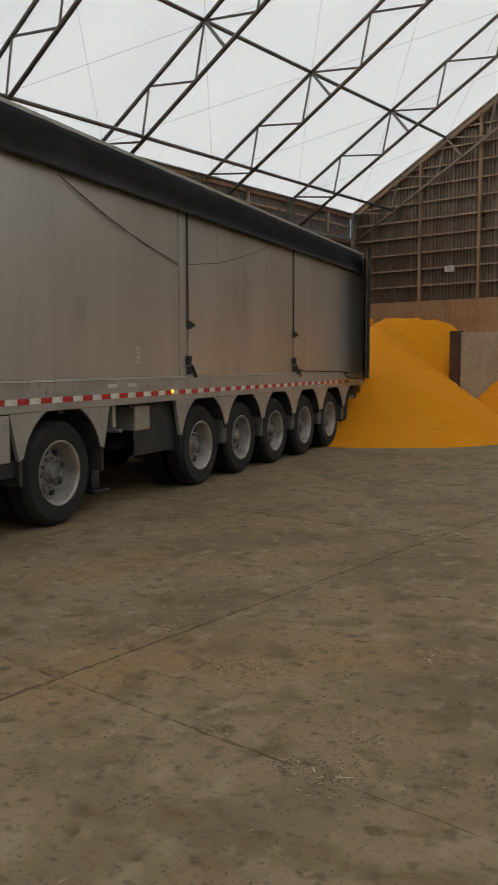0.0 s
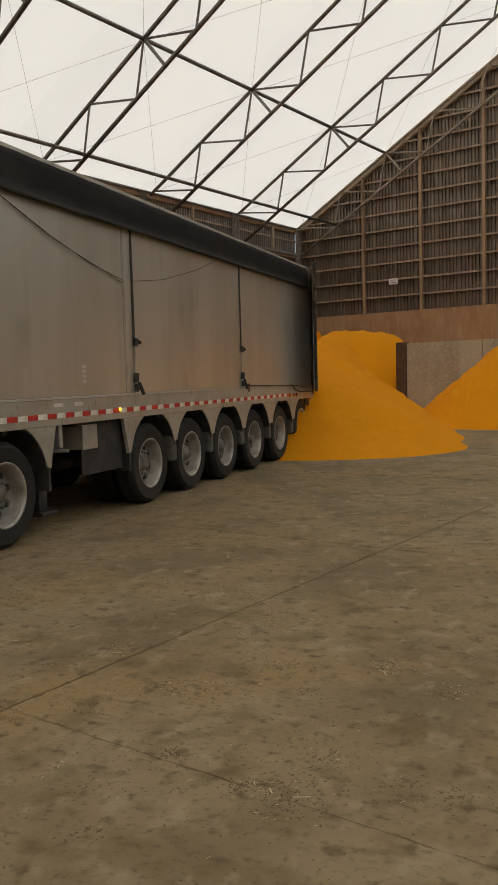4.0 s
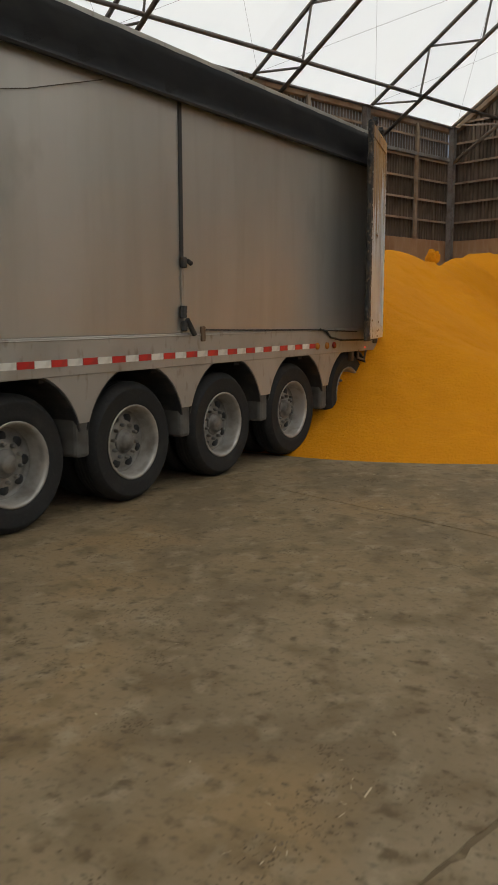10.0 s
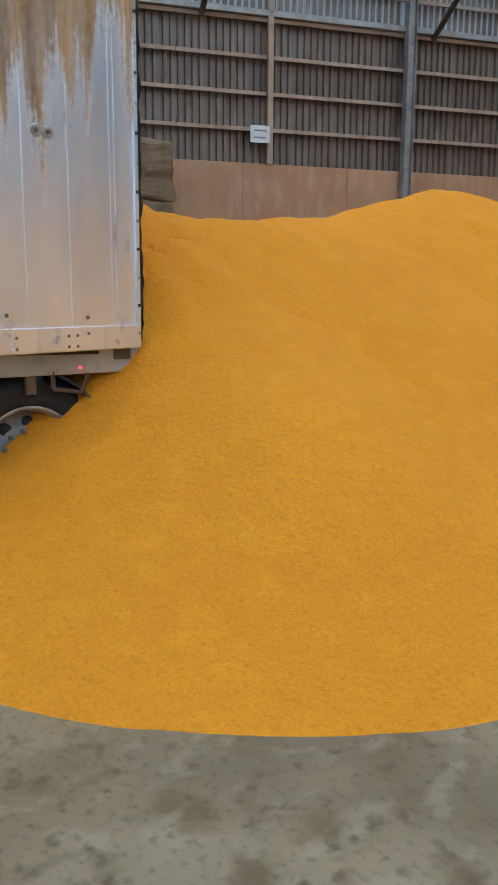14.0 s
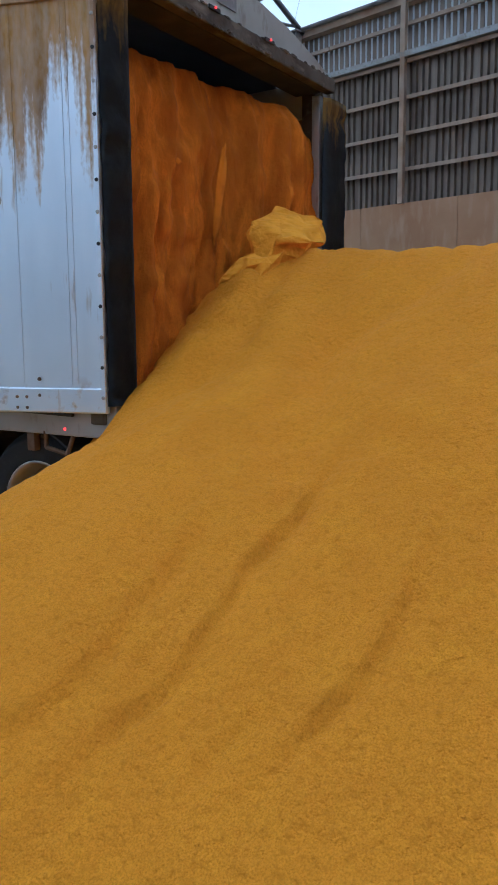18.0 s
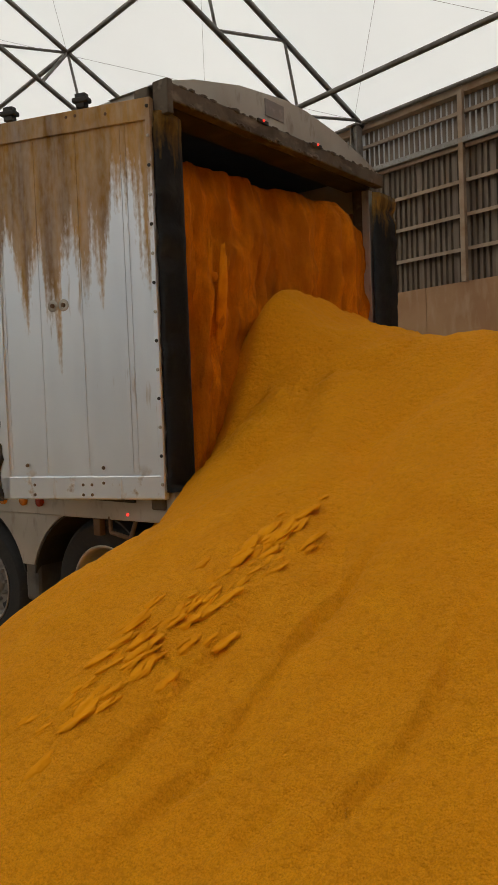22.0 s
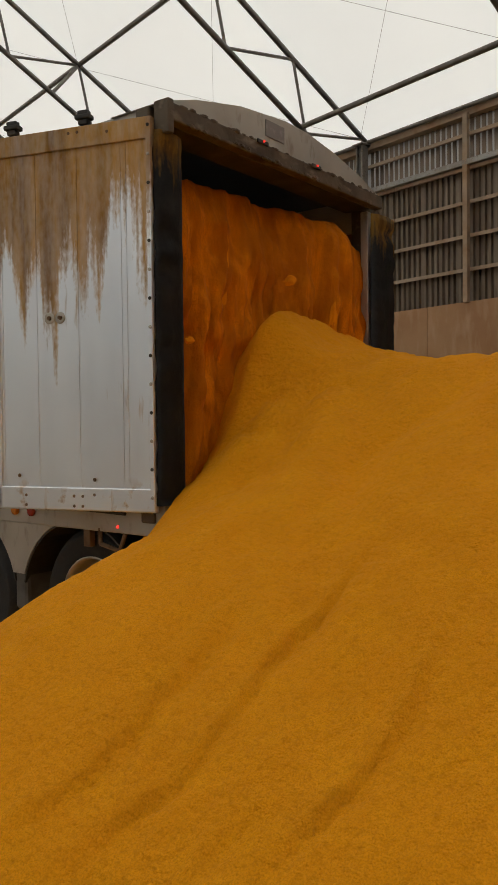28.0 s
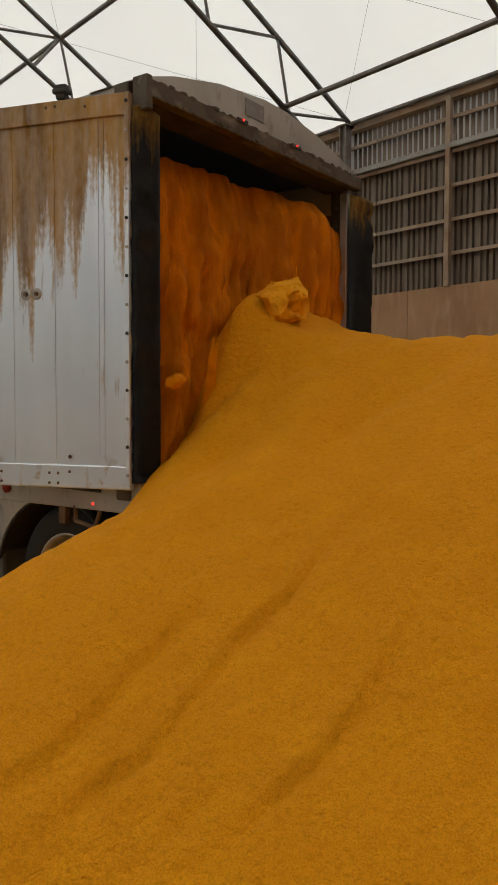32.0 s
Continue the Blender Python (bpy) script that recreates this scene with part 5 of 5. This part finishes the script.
FAN = fan_mesh()
early_fan = mover("grain_fan", FAN, 1.0, "smooth fan of fresh golden grain spilling over the trailer's sill", "grain fans")
slump = mover("grain_fan", FAN, 1.0, "smooth fan of golden grain that slumps out of the trailer", "grain fans")
FALLERS = []
for k in range(230):
    t0 = 13.2 + 18.6 * (k + random.random()) / 230
    ob = mover("grain_streak", random.choice(STREAKS), random.uniform(0.05, 0.17), "streak of loose grain pouring down the load's face", "pouring grain")
    FALLERS.append((ob, t0, random.uniform(-2.35, -0.2), random.uniform(0.0, 0.06), 0.65))
for k in range(120):
    t0 = 13.2 + 18.6 * (k + random.random()) / 120
    ob = mover("grain_clump", random.choice(CLUMPS), random.uniform(0.03, 0.085), "small broken clump of grain falling from the load", "falling clumps")
    FALLERS.append((ob, t0, random.uniform(-2.2, -0.2), random.uniform(0.02, 0.12), 1.0))
RIPPLES = [clump_mesh("ripple", 2.9 * k, 1.0, 0.40, 0.15, sliding, 0.7, 3) for k in range(4)]
for me in RIPPLES:
    me.shade_smooth()
SLIDERS = []
for k in range(150):
    ob = mover("grain_ripple", random.choice(RIPPLES), random.uniform(0.025, 0.085), "rippling lump at the front of a grain slide", "sliding ripples")
    SLIDERS.append((ob, (k + random.random()) / 150))


def turned(x, y, z, a, b, c):
    return pose(x, y, z, a, b, c)


def motions():
    """Everything that moves: falling streaks and clumps, the caked clumps, the slump and its crumbling front."""
    rnd = random.Random(5)
    for ob, t0, x, off, spin in FALLERS:
        base = heap_z(x, 0.12)
        z0 = 2.80 - rnd.random() * 0.45
        fall = math.sqrt(2 * max(0.2, z0 - base) / 7.0)
        yaw = rnd.uniform(-40, 40)
        y0 = -0.30 + off
        rows = [(0.0, turned(x, y0 - 0.45, z0, 0, 0, yaw)), (t0 - 0.3, turned(x, y0 - 0.45, z0, 0, 0, yaw))]
        for q in range(1, 6):
            s = q / 5
            rows.append((t0 + fall * s, turned(x, y0 + 0.30 * s, z0 - 3.5 * (fall * s) ** 2, -25 * s * spin, 20 * s * (spin == 1.0), yaw)))
        end = turned(x, y0 + 0.36, base - 0.55, -40 * spin, 0, yaw)
        rows += [(t0 + fall + 0.35, end), (max(32.0, t0 + fall + 0.5), end)]
        walk(ob, [r for r in rows if r[0] <= 32.01])
    a = pose(-1.36, 0.26, 2.25, -18, 22, 12)
    walk(big_clump, [(0.0, pose(-1.6, -0.9, 2.4, -22, 24, 12)), (15.6, pose(-1.6, -0.9, 2.4, -22, 24, 12)), (16.6, pose(-1.6, 0.0, 2.45, -22, 24, 12)), (17.5, a), (20.4, pose(-1.34, 0.30, 2.22, -16, 24, 14)),
                     (20.8, pose(-1.5, 0.40, 2.15, 20, 30, 30)), (21.1, pose(-1.2, 0.5, 1.70, 60, 30, 40)), (21.6, pose(-0.9, 0.6, 1.0, 80, 30, 40)), (32.0, pose(-0.9, 0.6, 1.0, 80, 30, 40))])
    walk(low_clump, [(0.0, pose(-1.3, -0.9, 2.2, 0, 20, 0)), (15.6, pose(-1.3, -0.9, 2.2, 0, 20, 0)), (16.6, pose(-1.3, 0.0, 2.2, 0, 20, 0)), (17.5, pose(-1.05, 0.24, 1.99, 0, 22, 10)), (20.4, pose(-1.03, 0.27, 1.97, 0, 22, 10)),
                     (20.8, pose(-1.1, 0.35, 1.75, 20, 30, 20)), (21.3, pose(-0.8, 0.5, 1.0, 60, 30, 40)), (32.0, pose(-0.8, 0.5, 1.0, 60, 30, 40))])
    walk(late_clump, [(0.0, pose(-1.3, -0.7, 2.3, 0, 10, 60)), (29.5, pose(-1.25, -0.5, 2.4, 0, 20, 20)), (30.4, pose(-1.22, -0.05, 2.46, 5, 24, 20)), (31.0, pose(-1.22, 0.08, 2.44, 8, 24, 24)), (32.0, pose(-1.25, 0.12, 2.42, 8, 24, 26))])
    def tipped(dx, dy, dz, rx):
        """The fan tipped about its toe, its crest raised."""
        return pose(-1.0 + dx, 0.75 + dy, 1.9 + dz, -rx) @ Matrix.Translation((1.0, -0.75, -1.9))
    lie = tipped(0, -1.5, 0.1, 0)
    walk(slump, [(0.0, lie), (20.2, lie), (20.5, tipped(0, -0.85, 0.15, 15)), (20.8, tipped(0.05, -0.30, 0.02, 21)), (21.0, tipped(0.08, -0.12, -0.07, 16)), (21.2, tipped(0.05, 0.0, 0.01, 8)),
                 (21.5, tipped(0.02, 0.0, 0.0, 3)), (21.9, tipped(0, 0, 0, 0)), (24.0, tipped(0, 0, -0.01, 0)), (27.0, tipped(0, 0, -0.02, 0)), (32.0, tipped(0, 0, -0.02, -1))])
    walk(early_fan, [(0.0, tipped(0, 0, 0, 3.5)), (15.6, tipped(0, 0, 0, 3.5)), (16.3, pose(0.15, 0.05, -0.20)), (17.2, pose(0.3, 0.1, -0.8)), (32.0, pose(0.3, 0.1, -0.8))])
    # the slide's front: its upper end, middle and lower end as it runs down the flank, and how deep its lumps lie
    front = ((0.0, (-1.1, 0.4), (-0.7, 0.2), (-0.1, -0.05), -0.5), (20.7, (-1.1, 0.4), (-0.7, 0.2), (-0.1, -0.05), -0.4), (21.0, (-1.0, 0.65), (-0.46, 0.32), (0.1, 0.0), 0.0), (21.2, (-1.0, 0.87), (-0.1, 0.52), (0.75, 0.3), 0.0),
             (21.4, (-0.86, 0.98), (0.43, 0.74), (1.3, 0.56), 0.0), (21.6, (-0.61, 1.05), (0.88, 0.89), (1.73, 0.71), 0.0), (21.8, (0.0, 1.11), (1.1, 0.95), (1.79, 0.81), 0.0), (22.1, (0.7, 1.2), (1.4, 1.04), (1.95, 0.87), -0.005),
             (22.5, (1.1, 1.25), (1.6, 1.1), (2.1, 0.95), -0.05), (23.0, (1.2, 1.25), (1.7, 1.1), (2.15, 0.95), -0.2), (32.0, (1.2, 1.25), (1.7, 1.1), (2.15, 0.95), -0.2))
    for ob, f in SLIDERS:
        yaw, rows = rnd.uniform(-45, 5), []
        jx, jy = -abs(rnd.gauss(0, 0.22)), rnd.gauss(0, 0.08)
        for t, a, m, b, lift in front:
            q = ((1 - f) * (1 - 2 * f), 4 * f * (1 - f), f * (2 * f - 1))
            x, y = (sum(c * p[i] for c, p in zip(q, (a, m, b))) for i in (0, 1))
            x, y = x + jx, y + jy
            slope = math.degrees(math.atan((heap_z(x + 0.05, y) - heap_z(x - 0.05, y)) / 0.1))
            rows.append((t, pose(x, y, heap_full(x, y) + lift - 0.006, 0, -slope, yaw)))
        walk(ob, rows)


motions()
